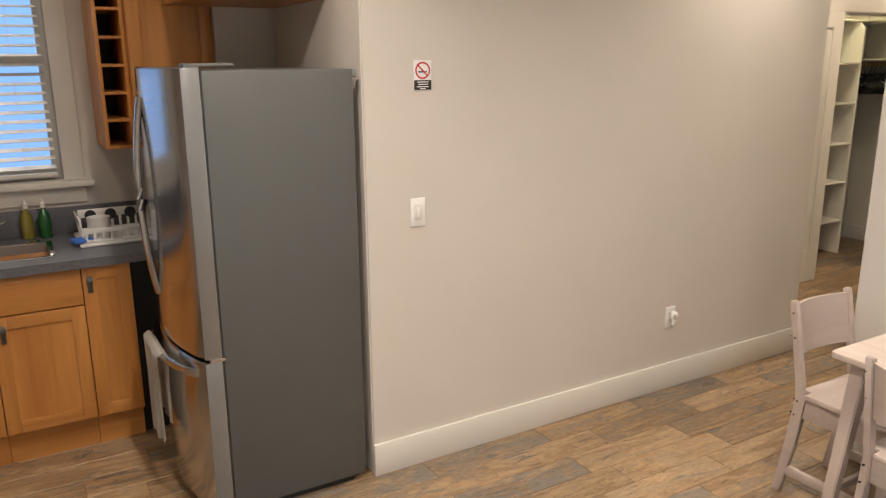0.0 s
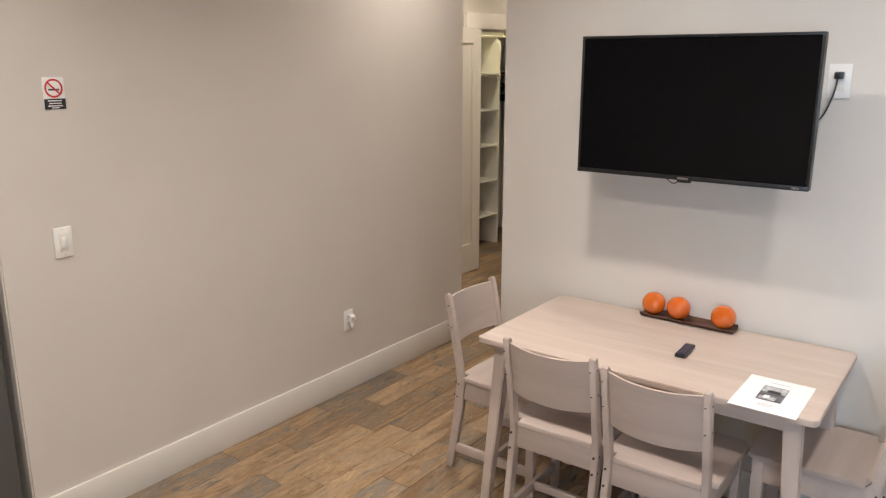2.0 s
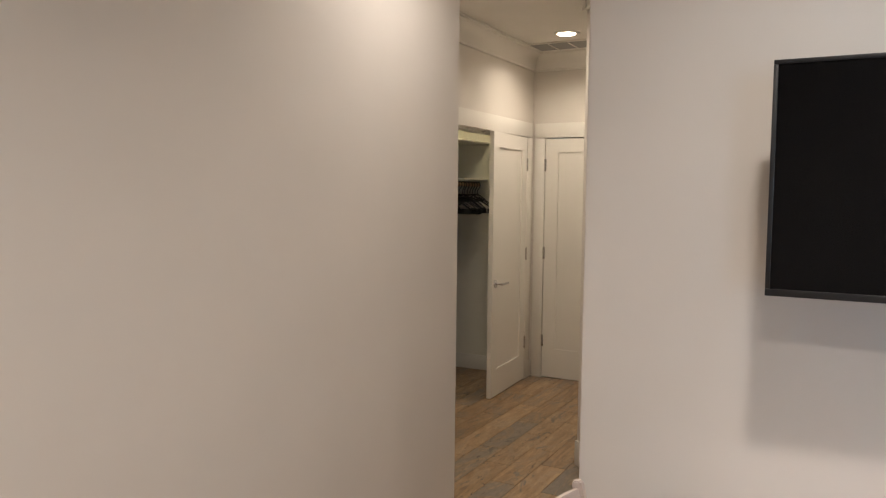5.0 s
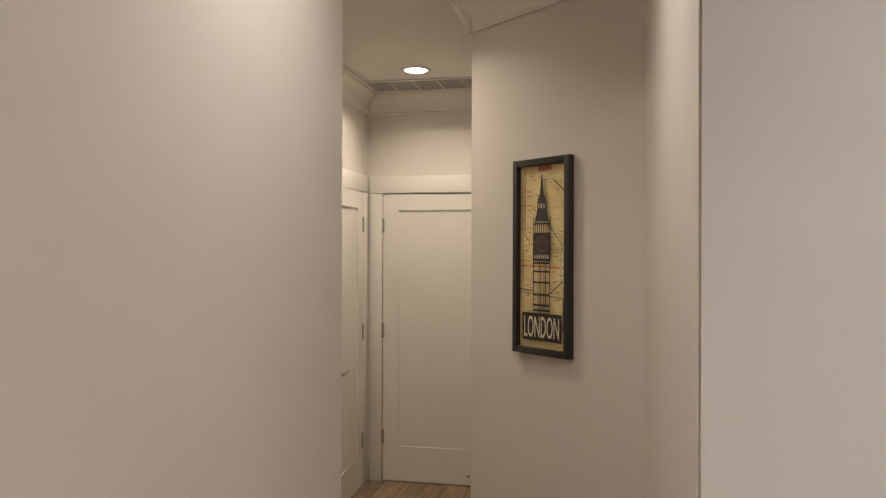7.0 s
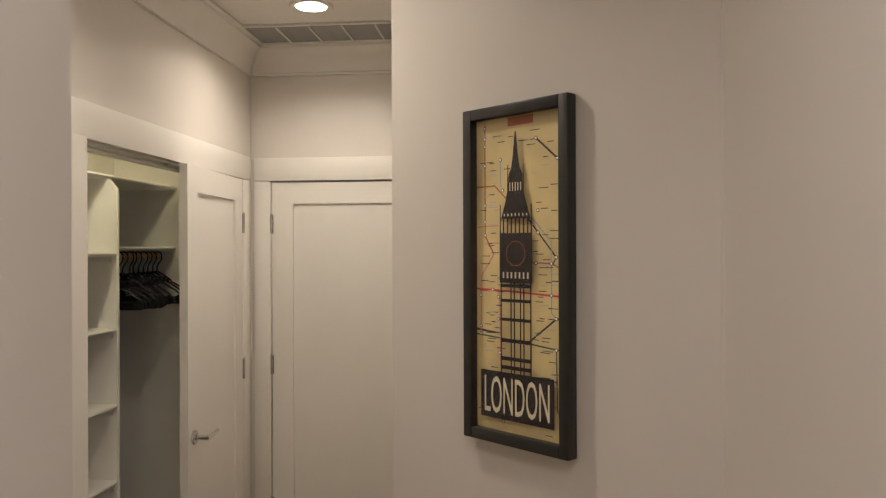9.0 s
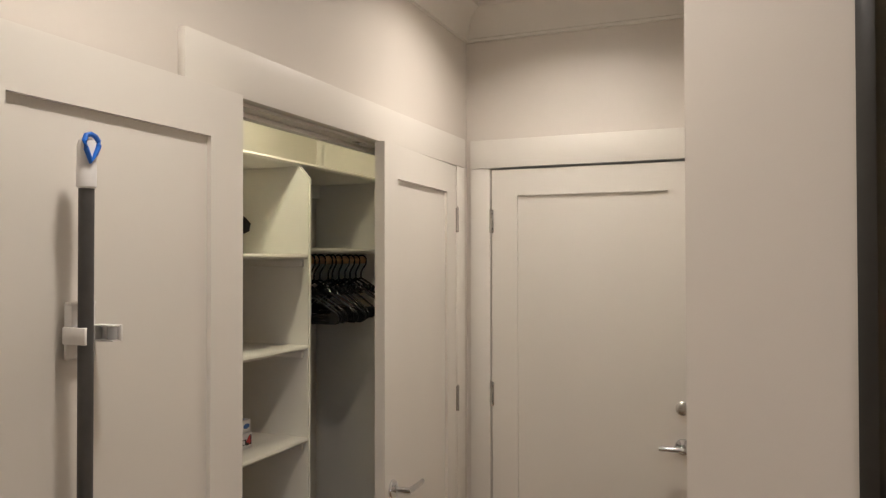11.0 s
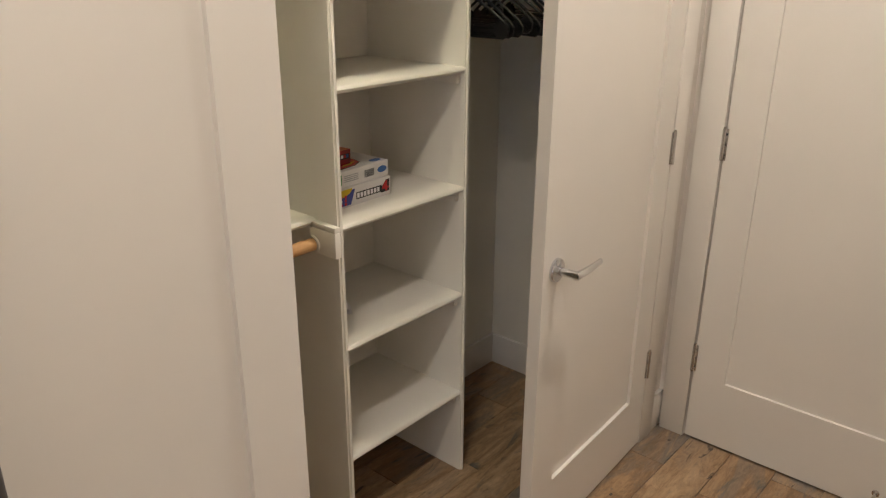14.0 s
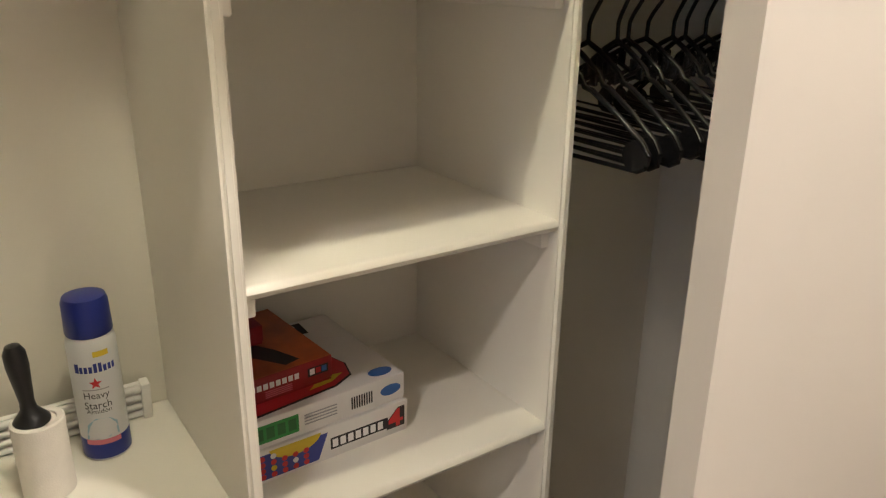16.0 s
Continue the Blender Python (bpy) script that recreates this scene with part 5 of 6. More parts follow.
part("caption_letters", text_fit("LONDON", 0.192, 0.084, 0.0004), M_MAPPALE, pr, "pale stencil lettering", pose(0.0, -0.276, 0.0178), smooth=None)
glass = part("picture_glass", bm_box(-PW + 0.0255, -PH + 0.0255, 0.0205, PW - 0.0255, PH - 0.0255, 0.0220), M_GLASS, pic, smooth=None)
glass.visible_shadow = False

# mop on the open closet door
LF = CLY - 0.058
hold = thing("broom_holder", "white plastic spring-clip broom holder screwed to a door", "broom holder", pose(1.752, LF, 1.530))
part("back_plate", bm_box(-0.034, -0.005, -0.062, 0.030, -0.0003, 0.040, 0.004, 3), M_WHITE, hold)
part("plate_rim", bm_box(-0.036, -0.016, 0.034, 0.022, -0.0045, 0.040, 0.002), M_WHITE, hold)
part("plate_rim", bm_box(-0.036, -0.020, -0.030, -0.031, -0.0045, 0.034, 0.002), M_WHITE, hold)
for s in (-1, 1):
    arm = part("clip_arm", bm_box(-0.003, -0.058, -0.015, 0.003, -0.005, 0.015, 0.002), M_WHITE, hold, m=pose(s * 0.040, 0, -0.018))
    for z in (-0.0135, 0.0135):
        part("arm_flange", bm_box(min(0, -s * 0.020), -0.056, z - 0.0015, max(0, -s * 0.020), -0.008, z + 0.0015, 0.001), M_WHITE, arm)
    part("roller", bm_cyl(0.0095, (-s * 0.0115, -0.047, -0.011), (-s * 0.0115, -0.047, 0.011), 16), M_GREYBTN2, arm)
part("end_web", bm_box(-0.040, -0.012, -0.033, 0.040, -0.005, -0.003, 0.003), M_WHITE, hold)
mop = thing("mop", "dark grey mop handle with a white grip and blue hanging loop", "mop", pose(1.7235, LF - 0.045, 0.0, 0, 0, 0))
part("pole", bm_cyl(0.0130, (0, 0, 0.02), (0, 0, 1.767), 20), M_POLE, mop)
part("grip", bm_lathe([(0.0125, 1.766), (0.0165, 1.770), (0.0168, 1.800), (0.0160, 1.803), (0.0160, 1.838), (0.0135, 1.850), (0.006, 1.855)], 22), M_MILKY, mop, "milky white grip")
part("hanging_loop", bm_tube([(-0.006, -0.0165, 1.812), (0.004, -0.0165, 1.826), (0.0125, -0.0150, 1.842), (0.0135, -0.0130, 1.850), (0.008, -0.0120, 1.857), (-0.002, -0.0120, 1.860), (-0.012, -0.0120, 1.857), (-0.0165, -0.0130, 1.848), (-0.0145, -0.0150, 1.834)], 0.0046, 10, True), M_BLUELOOP, mop, "bright blue loop")
part("foot", bm_cyl(0.018, (0, 0, 0.0), (0, 0, 0.03), 16, 0.014), M_POLE, mop)

# ---- closet ----
CF0 = 1.250                # front of the shelf tower
DT = 0.018
SH = (0.307, 0.651, 0.988, 1.328, 1.664)


def divider(x, label):
    bm = bmesh.new()
    pts = [(CF0, 0.001), (CF0, 1.945), (CF0 + 0.042, 1.992), (CB - 0.001, 1.992), (CB - 0.001, 0.001)]
    a = [bm.verts.new((x, y, z)) for y, z in pts]
    b = [bm.verts.new((x + DT, y, z)) for y, z in pts]
    bm.faces.new(a)
    bm.faces.new(b[::-1])
    for i in range(5):
        bm.faces.new((a[i], b[i], b[(i + 1) % 5], a[(i + 1) % 5]))
    bmesh.ops.recalc_face_normals(bm, faces=bm.faces[:])
    bmesh.ops.bevel(bm, geom=[e for e in bm.edges if all(v.co.y < CF0 + 0.05 for v in e.verts) and abs(e.verts[0].co.x - e.verts[1].co.x) < 1e-4], offset=0.005, segments=3, affect="EDGES")
    return part("upright", bm, M_SHELF, tower, label)


def shelf_bm(x0, x1, y0, y1, z, t=0.018):
    """A board whose front edge is rounded over."""
    bm = bmesh.new()
    prof = [(y1, z - t), (y0 + 0.008, z - t), (y0 + 0.003, z - t + 0.003), (y0, z - t / 2), (y0 + 0.003, z - 0.003), (y0 + 0.008, z), (y1, z)]
    a = [bm.verts.new((x0, y, q)) for y, q in prof]
    b = [bm.verts.new((x1, y, q)) for y, q in prof]
    n = len(prof)
    bm.faces.new(a)
    bm.faces.new(b[::-1])
    for i in range(n):
        bm.faces.new((a[i], b[i], b[(i + 1) % n], a[(i + 1) % n]))
    return bm


tower = thing("closet_shelf_tower", "white painted wooden closet shelf tower with five shelves", "shelves")
divider(DL, "")
divider(DR, "")
for z in SH:
    part("shelf", shelf_bm(DL + DT, DR, CF0 + 0.004, CB - 0.001, z), M_SHELF, tower)
    for x, s in ((DL + DT, 1), (DR, -1)):
        part("support_cleat", bm_box(min(x, x + s * 0.016), CF0 + 0.022, z - 0.018 - 0.028, max(x, x + s * 0.016), CB - 0.002, z - 0.0185, 0.003), M_SHELF, tower)
top = thing("closet_top_shelf", "long white painted closet shelf resting on the tower", "shelf")
part("board", shelf_bm(LW_B + 0.5, 3.829, CF0 + 0.040, CB - 0.001, 2.011), M_SHELF, top)
part("back_cleat", bm_box(LW_B + 0.5, CB - 0.019, 1.930, DL - 0.001, CB - 0.001, 1.992, 0.002), M_SHELF, top)
part("back_cleat", bm_box(DR + DT + 0.001, CB - 0.019, 1.930, 3.829, CB - 0.001, 1.992, 0.002), M_SHELF, top)
rsh = thing("closet_side_shelf", "white painted shelf above a closet rod", "shelf")
part("board", shelf_bm(DR + DT + 0.0005, 3.829, CF0 + 0.045, CB - 0.001, 1.690), M_SHELF, rsh)
part("end_block", bm_box(DR + DT + 0.0005, CF0 + 0.050, 1.585, DR + DT + 0.018, CB - 0.002, 1.6715, 0.002), M_SHELF, rsh)
LSZ, LSY = 0.997, 1.333
lsh = thing("closet_low_shelf", "white painted low closet shelf over a wooden rod", "shelf")
part("board", shelf_bm(1.80, DL - 0.0005, LSY, CB - 0.001, LSZ), M_SHELF, lsh)
part("end_block", bm_box(DL - 0.019, LSY - 0.090, LSZ - 0.085, DL - 0.0005, CB - 0.002, LSZ - 0.0185, 0.002), M_SHELF, lsh)
part("end_cheek", bm_box(DL - 0.019, LSY - 0.090, LSZ - 0.0185, DL - 0.0005, LSY - 0.002, LSZ - 0.004, 0.002), M_SHELF, lsh)


def rod(x0, x1, y, z, label):
    r_ = thing("closet_rod", label, "closet rod", group="closet rods")
    part("dowel", bm_cyl(0.0165, (x0 + 0.003, y, z), (x1 - 0.003, y, z), 24), M_ROD, r_)
    for x in (x0, x1):
        part("socket_cup", bm_cyl(0.023, (x - 0.006 if x == x1 else x, y, z), (x if x == x1 else x + 0.006, y, z), 24, bevel=0.0015), M_SHELF, r_)


rod(1.80, DL - 0.019, LSY - 0.010, LSZ - 0.062, "smooth pale pine closet rod under the low shelf")
rod(1.80, DL - 0.0005, 1.36, 1.968, "smooth pale pine closet rod under the top shelf")
RZ, RY = 1.643, 1.385
rod(DR + DT + 0.018, 3.829, RY, RZ, "pale pine closet rod full of hangers")


def hanger_bm():
    """A tubular plastic hanger in the y, z plane; the rod passes the origin."""
    r = 0.0036
    bm = bmesh.new()
    hook = [(0, 0.0235 * math.cos(radians(a)), 0.0235 * math.sin(radians(a)) - 0.002) for a in range(-20, 200, 20)]
    hook += [(0, -0.021, -0.020), (0, -0.006, -0.042), (0, 0.0, -0.055), (0, 0.0, -0.085)]
    bm_add(bm, bm_tube(hook, 0.0034, 8))
    for s in (-1, 1):
        arm = [(0, 0, -0.082), (0, s * 0.03, -0.095), (0, s * 0.075, -0.122), (0, s * 0.084, -0.136), (0, s * 0.098, -0.139), (0, s * 0.15, -0.168), (0, s * 0.196, -0.198), (0, s * 0.209, -0.214), (0, s * 0.206, -0.232), (0, s * 0.190, -0.240)]
        bm_add(bm, bm_tube(arm, r + 0.0008, 8))
        tip = bmesh.new()
        bmesh.ops.create_cone(tip, cap_ends=True, segments=16, radius1=0.023, radius2=0.023, depth=0.006)
        bm_add(bm, tip, Matrix.Translation((0, s * 0.188, -0.219)) @ Matrix.Rotation(radians(90), 4, "Y"))
        for y, z in ((0.045, -0.118), (0.062, -0.128)):
            bm_add(bm, bm_box(-0.003, s * y - 0.007, z - 0.012, 0.003, s * y + 0.007, z + 0.010, 0.002))
    bm_add(bm, bm_tube([(0, -0.190, -0.240), (0, 0.190, -0.240)], r, 8))
    for z, y in ((-0.226, 0.178), (-0.212, 0.168)):
        bm_add(bm, bm_tube([(0, -y, z), (0, y, z)], 0.0022, 6))
    bm_add(bm, bm_tube([(0, -0.07, -0.120), (0, 0.0, -0.150), (0, 0.07, -0.120)], 0.004, 8))
    return bm


hmesh = mesh_of("clothes_hanger", hanger_bm(), M_HANGER, 50)
rng = random.Random(11)
for i in range(13):
    h = new("clothes_hanger", hmesh)
    h.matrix_basis = pose(DR + DT + 0.055 + i * 0.047 + rng.uniform(-0.012, 0.012), RY, RZ, rng.uniform(-3, 3), 0, rng.uniform(-16, 6))
    tagged(h, "glossy black plastic clothes hanger on a wooden rod", "clothes hanger", "hangers on the rod")
for x, a in ((2.600, 27), (2.535, 20)):
    h = new("clothes_hanger", hmesh)
    h.matrix_basis = pose(x, 1.36, 1.968, 0, 0, a)
    tagged(h, "single black plastic clothes hanger under the top shelf", "clothes hanger", "hangers on the upper rod")


# unseen fixture with a glowing lens, made up to go with closet_lamp
cl = thing("closet_light", "unseen round fixture added for the closet lamp over the door", "wall light", look(CLOSET_LAMP, (2.60, CB, 2.28)))
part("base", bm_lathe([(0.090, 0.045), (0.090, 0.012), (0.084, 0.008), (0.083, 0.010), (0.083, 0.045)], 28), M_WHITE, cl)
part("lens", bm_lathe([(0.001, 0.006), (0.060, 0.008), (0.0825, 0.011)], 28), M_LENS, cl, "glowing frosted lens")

# board games on the middle shelf
def game_box(name, label, m, w, d, h, mat_top, mat_side):
    """Lidded box; origin at the middle of its base, front to -y."""
    g = thing(name, label, "board game", m, "stacked board games")
    part("tray", bm_box(-w / 2 + 0.0015, -d / 2 + 0.0015, 0.0, w / 2 - 0.0015, d / 2 - 0.0015, h - 0.004), mat_side, g, smooth=None)
    lid = part("lid", bm_box(-w / 2, -d / 2, 0.004, w / 2, d / 2, h, 0.0012), mat_side, g)
    part("lid_print", bm_box(-w / 2 + 0.001, -d / 2 + 0.001, h, w / 2 - 0.001, d / 2 - 0.001, h + 0.0004), mat_top, g, smooth=None)
    return g, lid


BZ = SH[2] + 0.0003
W1, D1, H1 = 0.268, 0.258, 0.053
g1, lid1 = game_box("game_box", "white game box with blue, red and yellow discs, bottom of stack", pose(2.826, 1.486, BZ, 0, 0, 2), W1, D1, H1, M_PAPERBOX, M_PAPERBOX)


def fp(lid, x0, z0, x1, z1, d, mat_, lift=0.0006, name="front_print"):
    """A printed patch on the front of a box."""
    return part(name, bm_box(x0, -d / 2 - lift, z0, x1, -d / 2 - lift + 0.0004, z1), mat_, lid, smooth=None)


part("front_print", bm_prism([(-W1 / 2 + 0.002, 0.006), (-0.020, 0.006), (-0.004, 0.046), (-W1 / 2 + 0.002, 0.046)], 0, 0.0004), M_GAMEBLUE, lid1, m=pose(0, -D1 / 2 - 0.0002, 0, 90), smooth=None)
fan = [(-0.055 + 0.040 * math.cos(radians(a)), 0.052 - 0.022 * math.sin(radians(a))) for a in range(5, 176, 10)]
part("front_print", bm_prism(fan, 0, 0.0004), M_GAMEYELLOW, lid1, m=pose(0, -D1 / 2 - 0.0007, 0, 90), smooth=None)
for i in range(6):
    for j in range(4):
        x, z = -W1 / 2 + 0.012 + i * 0.0165, 0.011 + j * 0.0098
        if x > -0.028 or (i > 2 and j > 2):
            continue
        part("print_disc", bm_cyl(0.0043, (x, -D1 / 2 - 0.0012, z), (x, -D1 / 2 - 0.0007, z), 14), (M_GAMERED, M_GAMEYELLOW, M_GAMERED, M_PAPER)[(i * 2 + j * 3 + i * j) % 4], lid1)
fp(lid1, 0.000, 0.015, 0.098, 0.034, D1, M_INK)
for i in range(7):
    fp(lid1, 0.003 + i * 0.0128, 0.018, 0.012 + i * 0.0128, 0.031, D1, M_PAPER, 0.0010, "print_bar")
part("front_print", bm_prism([(0.096, 0.012), (0.128, 0.012), (0.128, 0.046), (0.116, 0.046), (0.096, 0.026)], 0, 0.0004), M_INK, lid1, m=pose(0, -D1 / 2 - 0.0004, 0, 90), smooth=None)
part("front_print", bm_prism([(0.099, 0.021), (0.112, 0.021), (0.112, 0.014), (0.119, 0.014), (0.119, 0.021), (0.125, 0.021), (0.125, 0.026), (0.119, 0.026), (0.119, 0.044), (0.115, 0.044), (0.099, 0.027)], 0, 0.0004), M_GAMERED, lid1, m=pose(0, -D1 / 2 - 0.0009, 0, 90), smooth=None)

W2, D2, H2 = 0.266, 0.256, 0.044
g2, lid2 = game_box("game_box", "white game box with a green title patch, middle of stack", pose(2.824, 1.490, BZ + H1 + 0.0008, 0, 0, 2.5), W2, D2, H2, M_PAPERBOX, M_PAPERBOX)
fp(lid2, -W2 / 2 + 0.002, 0.008, -0.045, 0.036, D2, M_GAMEGREEN)
for i in range(5):
    fp(lid2, -W2 / 2 + 0.006 + i * 0.0165, 0.013, -W2 / 2 + 0.018 + i * 0.0165, 0.031, D2, M_GAMEDGREEN, 0.0010, "print_bar")
for i in range(4):
    fp(lid2, -0.036, 0.014 + i * 0.005, 0.016, 0.016 + i * 0.005, D2, M_GREYTXT)
for i in range(9):
    fp(lid2, 0.040 + i * 0.0042, 0.012, 0.0422 + i * 0.0042, 0.032, D2, M_INK, 0.0008, "bar_code")
ov = [(0.108 + 0.018 * math.cos(radians(a)), 0.023 + 0.009 * math.sin(radians(a))) for a in range(0, 360, 18)]
part("front_print", bm_prism(ov, 0, 0.0004), M_LOGOBLUE, lid2, m=pose(0, -D2 / 2 - 0.0002, 0, 90), smooth=None)
ov = [(0.104 + 0.020 * math.cos(radians(a)), -0.105 + 0.012 * math.sin(radians(a))) for a in range(0, 360, 18)]
part("top_print", bm_prism(ov, H2 + 0.0006, H2 + 0.0009), M_LOGOBLUE, lid2, smooth=None)
car = [(-0.130, -0.118), (0.028, -0.102), (0.062, -0.085), (0.072, -0.05), (0.060, -0.005), (0.030, 0.055), (-0.03, 0.10), (-0.130, 0.11)]
part("top_print", bm_prism([(x * 1.03, y * 1.04) for x, y in car], H2 + 0.0005, H2 + 0.0007), M_INK, lid2, smooth=None)
part("top_print", bm_prism(car, H2 + 0.0008, H2 + 0.0010), M_GAMERED, lid2, "red car illustration", smooth=None)
part("top_print", bm_prism([(-0.02, 0.02), (0.045, 0.0), (0.035, 0.035), (-0.01, 0.06)], H2 + 0.0011, H2 + 0.0013), M_LOGOBLUE, lid2, smooth=None)
part("top_print", bm_prism([(-0.01, -0.095), (0.03, -0.09), (0.055, -0.075), (0.02, -0.070)], H2 + 0.0011, H2 + 0.0013), M_GAMEYELLOW, lid2, smooth=None)
part("top_print", bm_prism([(-0.02, 0.085), (0.075, 0.075), (0.078, 0.118), (-0.02, 0.122)], H2 + 0.0011, H2 + 0.0013), M_INK, lid2, smooth=None)
for x0 in (-0.008, 0.018, 0.044):
    part("top_print", bm_prism([(x0, 0.088), (x0 + 0.018, 0.084), (x0 + 0.020, 0.112), (x0 + 0.006, 0.114)], H2 + 0.0014, H2 + 0.0016), M_PAPER, lid2, smooth=None)

W3, D3, H3 = 0.158, 0.205, 0.040
g3, lid3 = game_box("game_box", "red and orange small game box on top of the stack", pose(2.774, 1.503, BZ + H1 + H2 + 0.0022, 0, 0, 5), W3, D3, H3, M_GAMEORANGE, M_GAMEDRED)
for i in range(9):
    fp(lid3, -0.062 + i * 0.0098, 0.020, -0.055 + i * 0.0098, 0.029, D3, M_PAPER, 0.0008, "print_bar")
for i in range(4):
    fp(lid3, -0.030, 0.006 + i * 0.003, 0.012, 0.0072 + i * 0.003, D3, M_GAMEPINK, 0.0008)
fp(lid3, -0.070, 0.004, -0.048, 0.016, D3, M_PAPER, 0.0008, "bar_code")
for i in range(5):
    fp(lid3, -0.068 + i * 0.004, 0.005, -0.066 + i * 0.004, 0.015, D3, M_INK, 0.0012, "bar_code")
fp(lid3, 0.038, 0.016, 0.072, 0.030, D3, M_INK, 0.0008)
for i, mm in enumerate((M_PAPER, M_GAMERED, M_LOGOBLUE)):
    fp(lid3, 0.041 + i * 0.010, 0.019, 0.049 + i * 0.010, 0.028, D3, mm, 0.0012, "print_bar")
fig = [(-0.045, 0.085), (-0.02, 0.06), (-0.012, 0.02), (0.02, -0.04), (0.035, -0.085), (0.01, -0.09), (-0.02, -0.04), (-0.045, -0.08), (-0.07, -0.085), (-0.05, -0.02), (-0.06, 0.04)]
part("top_print", bm_prism(fig, H3 + 0.0006, H3 + 0.0008), M_INK, lid3, "dark abstract shape", smooth=None)
W4 = 0.090
g4, lid4 = game_box("card_game_box", "small dark red card game box lying on the stack", pose(2.742, 1.551, BZ + H1 + H2 + H3 + 0.0036, 0, 0, 3), W4, 0.12, 0.030, M_GAMEDRED, M_GAMEDRED)

# things on the low shelf
can = thing("starch_spray_can", "white and blue spray starch can with a blue cap", "spray can", Matrix.Translation((2.561, 1.547, LSZ)) @ Matrix.Diagonal((1.06, 1.06, 1.075, 1)))
part("body", bm_lathe([(0.0285, 0.0), (0.031, 0.003), (0.031, 0.168), (0.029, 0.176), (0.026, 0.180)], 36), M_CANWHITE, can)
part("cap", bm_lathe([(0.0285, 0.179), (0.0295, 0.181), (0.0285, 0.222), (0.026, 0.229), (0.018, 0.231)], 36), M_CANBLUE, can, "dark blue plastic cap")
part("bottom_band", bm_lathe([(0.0311, 0.004), (0.0313, 0.005), (0.0313, 0.032), (0.0311, 0.033)], 36), M_CANBLUE, can, "blue wave band")


def wrap(bm, r, a0):
    """Bend a flat x, z print round the can; a0 is the way it faces."""
    for v in bm.verts:
        x, y, z = v.co
        a = a0 + x / r
        v.co = Vector(((r + z) * math.cos(a), (r + z) * math.sin(a), y))
    return bm


def patch(w, h, n=10):
    bm = bmesh.new()
    top_ = [bm.verts.new((-w / 2 + w * i / n, h / 2, 0)) for i in range(n + 1)]
    bot_ = [bm.verts.new((-w / 2 + w * i / n, -h / 2, 0)) for i in range(n + 1)]
    for i in range(n):
        bm.faces.new((bot_[i], bot_[i + 1], top_[i + 1], top_[i]))
    return bm


A0 = radians(-106)


def can_print(bm, zc, mat_, da=0.0, r=0.0314, name="label_print"):
    for v in bm.verts:
        v.co.y += zc
    part(name, wrap(bm, r, A0 + da), mat_, can, smooth=None)


for i in range(9):
    can_print(patch(0.0042 if i else 0.006, 0.013 if i in (0, 4, 5) else 0.009, 2), 0.137 + (0.002 if i in (0, 4, 5) else 0), M_CANBLUE, -0.60 + i * 0.19)
star = bmesh.new()
star.faces.new([star.verts.new(((0.0085 if k % 2 == 0 else 0.0036) * math.sin(math.pi * k / 5), (0.0085 if k % 2 == 0 else 0.0036) * math.cos(math.pi * k / 5), 0)) for k in range(10)])
can_print(star, 0.117, M_GAMERED, 0.08)
can_print(patch(0.034, 0.0016), 0.108, M_GREYTXT, 0.05)
can_print(text_fit("Heavy", 0.032, 0.0125, 0.0), 0.0985, M_INK, 0.05, name="label_letters")
can_print(text_fit("Starch", 0.034, 0.0105, 0.0), 0.0855, M_INK, 0.05, name="label_letters")
can_print(text_fit("Almidón", 0.032, 0.0062, 0.0), 0.0765, M_INK, 0.05, name="label_letters")
can_print(patch(0.046, 0.0075), 0.030, M_GAMEPINK, 0.05, 0.0316)
shirt = bmesh.new()
shirt.faces.new([shirt.verts.new(p) for p in ((-0.022, 0.033, 0), (0.022, 0.037, 0), (0.021, 0.056, 0), (0.012, 0.064, 0), (-0.006, 0.066, 0), (-0.018, 0.056, 0))])
bmesh.ops.subdivide_edges(shirt, edges=shirt.edges[:], cuts=2)
can_print(shirt, 0.0, M_CANPALE, 0.05)
can_print(patch(0.020, 0.008), 0.158, M_GAMEYELLOW, 0.45)

roller_ = thing("lint_roller", "white lint roller standing on end with a black handle", "lint roller", Matrix.Translation((2.476, 1.489, LSZ)) @ Matrix.Diagonal((1.08, 1.08, 1.10, 1)))
part("sticky_roll", bm_lathe([(0.0285, 0.0), (0.0305, 0.002), (0.0305, 0.100), (0.0285, 0.102), (0.022, 0.1005), (0.021, 0.098)], 32), M_TOWEL, roller_)
part("handle", bm_lathe([(0.021, 0.099), (0.021, 0.103), (0.016, 0.109), (0.0095, 0.118), (0.0085, 0.128), (0.0105, 0.150), (0.0130, 0.175), (0.0125, 0.192), (0.008, 0.201), (0.003, 0.203)], 24), M_BLACK, roller_, "black plastic handle", pose(0, 0, 0, 0, -3, 0))
bracket = thing("white_bracket_rail", "loose white ridged plastic rail leaning on the closet wall", "plastic rail", pose(2.42, 1.613, LSZ + 0.001, 8, 0, 0))
part("rail", bm_box(-0.26, -0.005, 0.0, 0.215, 0.005, 0.062, 0.002), M_WHITE, bracket)
for k in range(4):
    part("ridge", bm_cyl(0.0055, (-0.26, -0.006, 0.008 + k * 0.0155), (0.213, -0.006, 0.008 + k * 0.0155), 10), M_WHITE, bracket)
part("end_cap", bm_box(0.205, -0.016, 0.0, 0.219, 0.006, 0.066, 0.003), M_WHITE, bracket)
part("clear_clip", bm_box(0.060, -0.018, 0.016, 0.080, -0.006, 0.044, 0.003), M_MILKY, bracket)
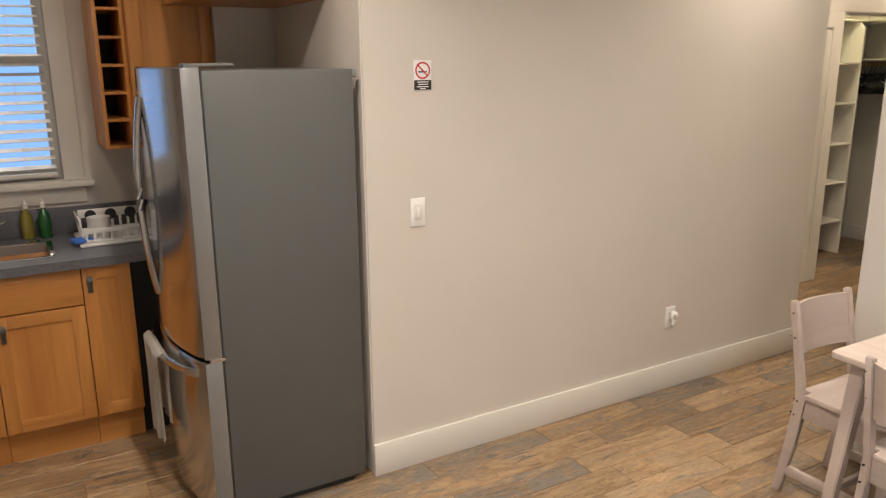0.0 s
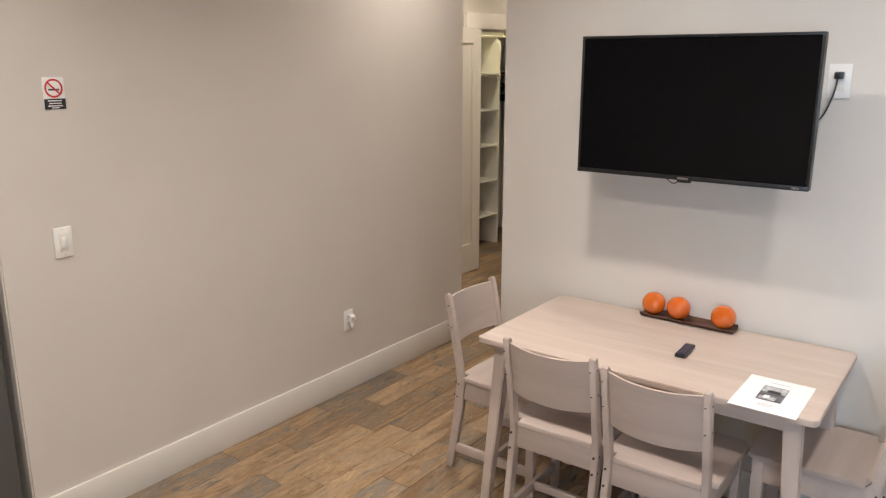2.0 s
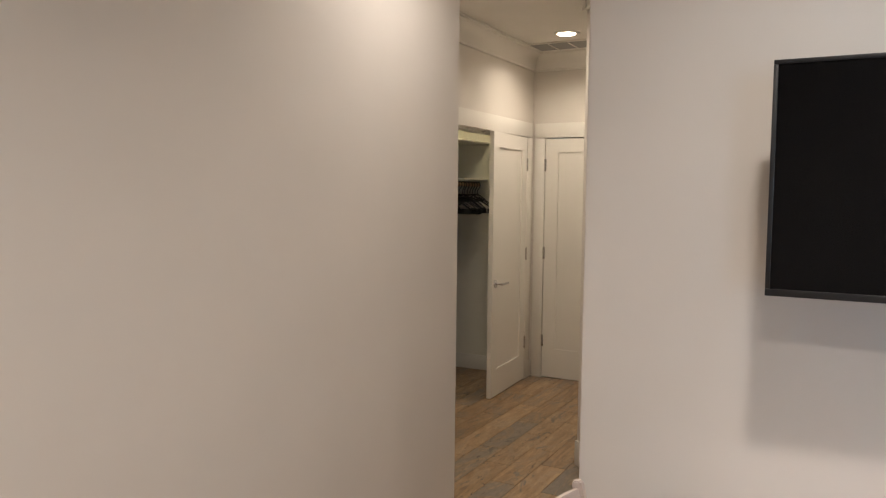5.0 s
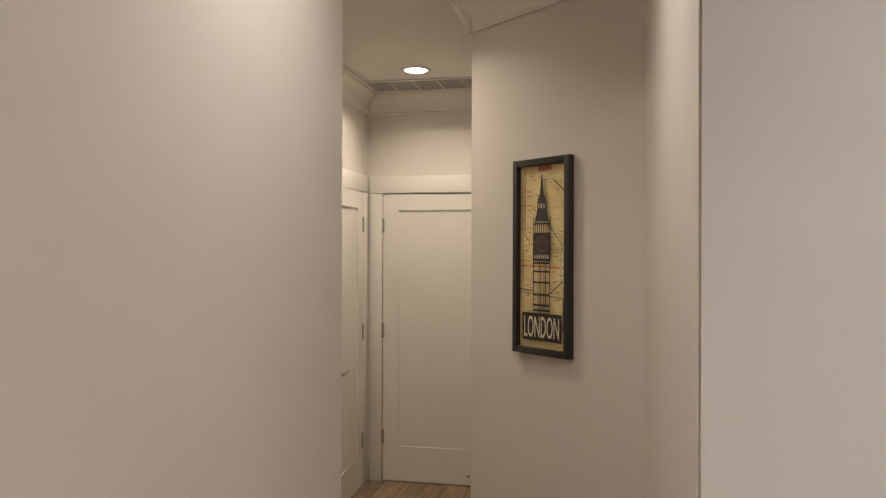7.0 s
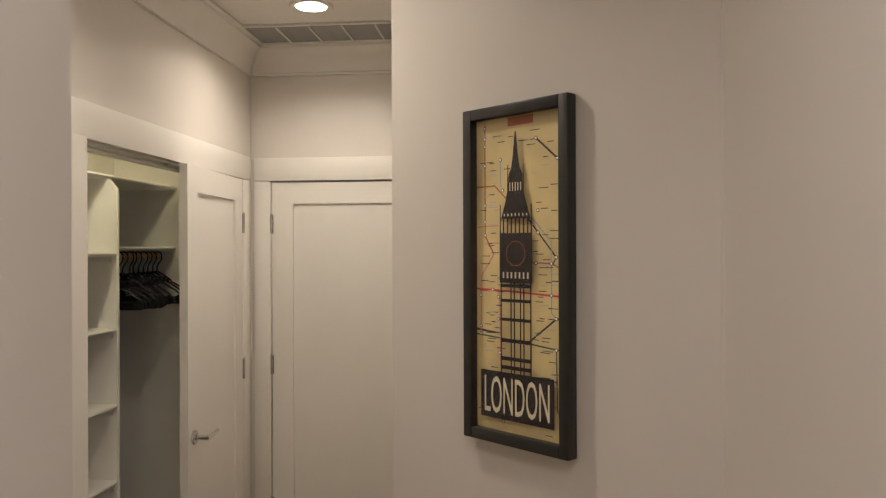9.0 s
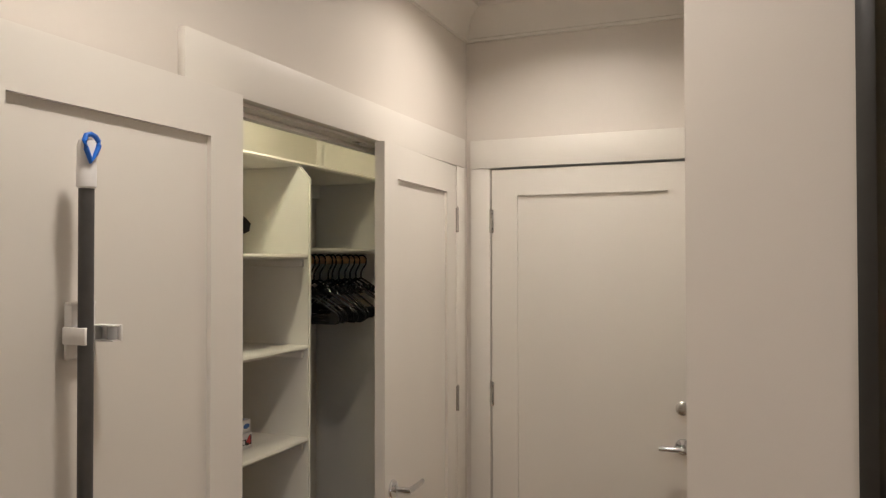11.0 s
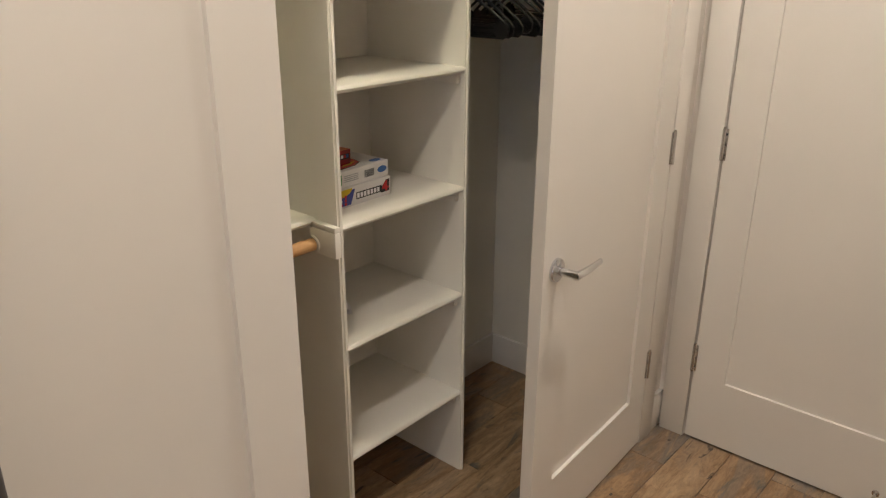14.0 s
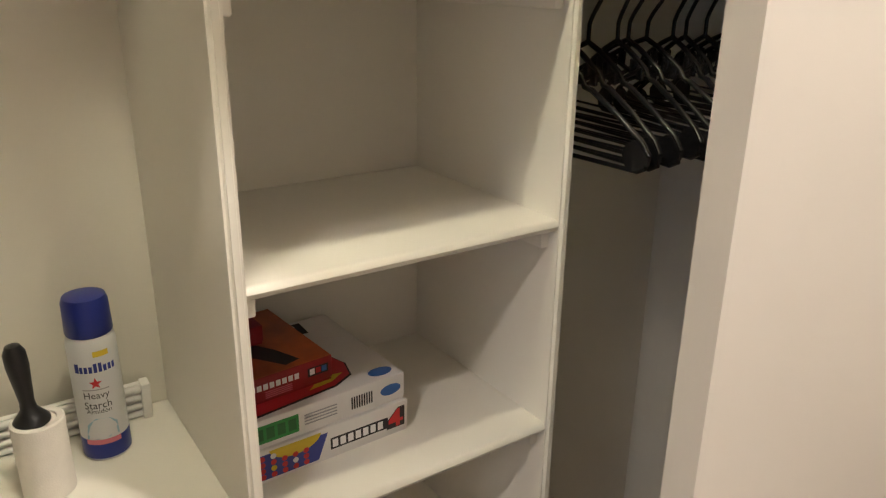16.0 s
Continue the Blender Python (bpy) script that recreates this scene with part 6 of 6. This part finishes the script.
jug = thing("clear_measuring_scoop", "clear plastic bowl with a handle on a closet shelf", "scoop", pose(2.742, 1.40, SH[1] + 0.0005, 0, 0, 20))
part("bowl", bm_lathe([(0.036, 0.0), (0.040, 0.003), (0.048, 0.075), (0.0485, 0.078), (0.046, 0.077), (0.038, 0.006), (0.004, 0.004)], 28), M_CLEAR, jug)
part("handle", bm_tube([(0.045, -0.006, 0.058), (0.066, -0.020, 0.045), (0.076, -0.030, 0.020), (0.070, -0.034, 0.006)], 0.0085, 10), M_MILKY, jug)

# daylight window in the wall behind the walk
ww = thing("window_west", "plain white-framed window with a daylight sky", "window", kind="structure")
for b in ((-4.695, 0.81, -4.62, 2.29), (-3.4, 0.81, -3.31, 2.29), (-4.62, 2.2, -3.4, 2.29), (-4.62, 0.81, -3.4, 0.9)):
    part("casing_board", bm_box(WEST + 0.0005, b[0], b[1], WEST + 0.018, b[2], b[3], 0.003), M_TRIM, ww)
wpane = part("pane", bm_box(WEST - 0.062, -4.619, 0.901, WEST - 0.058, -3.401, 2.199), M_GLASS, ww, smooth=None)
wpane.visible_shadow = False
solid("backdrop_west", bm_box(WEST - 8.05, -12.0, -1.0, WEST - 8.0, 6.0, 5.0), M_DAYBLUE, "pale blue daylight beyond the window", "backdrop", kind="structure", smooth=None)

# ---- floor planks, last ----
PLW, PLL, GAP = 0.1515, 0.606, 0.0020
rng = random.Random(21)


def plank_mesh(k):
    bm = bm_box(-PLL / 2 + GAP / 2, -PLW / 2 + GAP / 2, -0.0038, PLL / 2 - GAP / 2, PLW / 2 - GAP / 2, 0.0)
    top_ = [e for e in bm.edges if all(v.co.z > -0.001 for v in e.verts)]
    bmesh.ops.bevel(bm, geom=top_, offset=0.0012, segments=1, affect="EDGES")
    return mesh_of("plank", bm, M_PLANKS[k])


plank_meshes = [plank_mesh(k) for k in range(3)]


def under_walls(x, y):
    if x > TVX + 0.45 and y < -1.1:
        return True
    if -1.6 < x < LW_B - 0.45 and y > 0.2:
        return True
    if x < -2.2 and y > 1.5:
        return True
    return False


rest_cells = []
row = 0
y = SOUTH + PLW / 2
count = 0
while y < 1.66:
    shift = (0.0, 0.37, 0.17, 0.52, 0.09, 0.44)[row % 6] + rng.uniform(-0.05, 0.05)
    x = WEST - shift + 0.2
    while x < 4.1:
        x += PLL
        if x > 4.15 or under_walls(x, y):
            continue
        near = (-2.3 < x < 0.9 and -1.35 < y < 0.1) or (0.5 < x < 4.2 and y > -1.0) or (-3.9 < x < -2.0 and 0.2 < y < 1.1)
        k = rng.choices((0, 1, 2), (5, 3, 2))[0]
        turn = rng.choice((0, 180))
        if near and count < 300:
            count += 1
            p = new("plank", plank_meshes[k])
            p.parent = floor
            p.matrix_basis = pose(x, y, 0, 0, 0, turn)
        else:
            rest_cells.append((x, y))
    y += PLW
    row += 1
verts, faces = [], []
a, b = PLL / 2 - GAP / 2, PLW / 2 - GAP / 2
for x, y in rest_cells:
    n0 = len(verts)
    verts += [(x + sx * a, y + sy * b, z) for z in (-0.0038, 0.0) for sx, sy in ((-1, -1), (1, -1), (1, 1), (-1, 1))]
    faces += [(n0 + 4, n0 + 5, n0 + 6, n0 + 7)] + [(n0 + i, n0 + (i + 1) % 4, n0 + 4 + (i + 1) % 4, n0 + 4 + i) for i in range(4)]
me = bpy.data.meshes.new("further_planks")
me.from_pydata(verts, [], faces)
me.materials.append(M_PLANKREST)
fp_ob = new("further_planks", me)
fp_ob.parent = floor
tagged(fp_ob, kind="stuff")
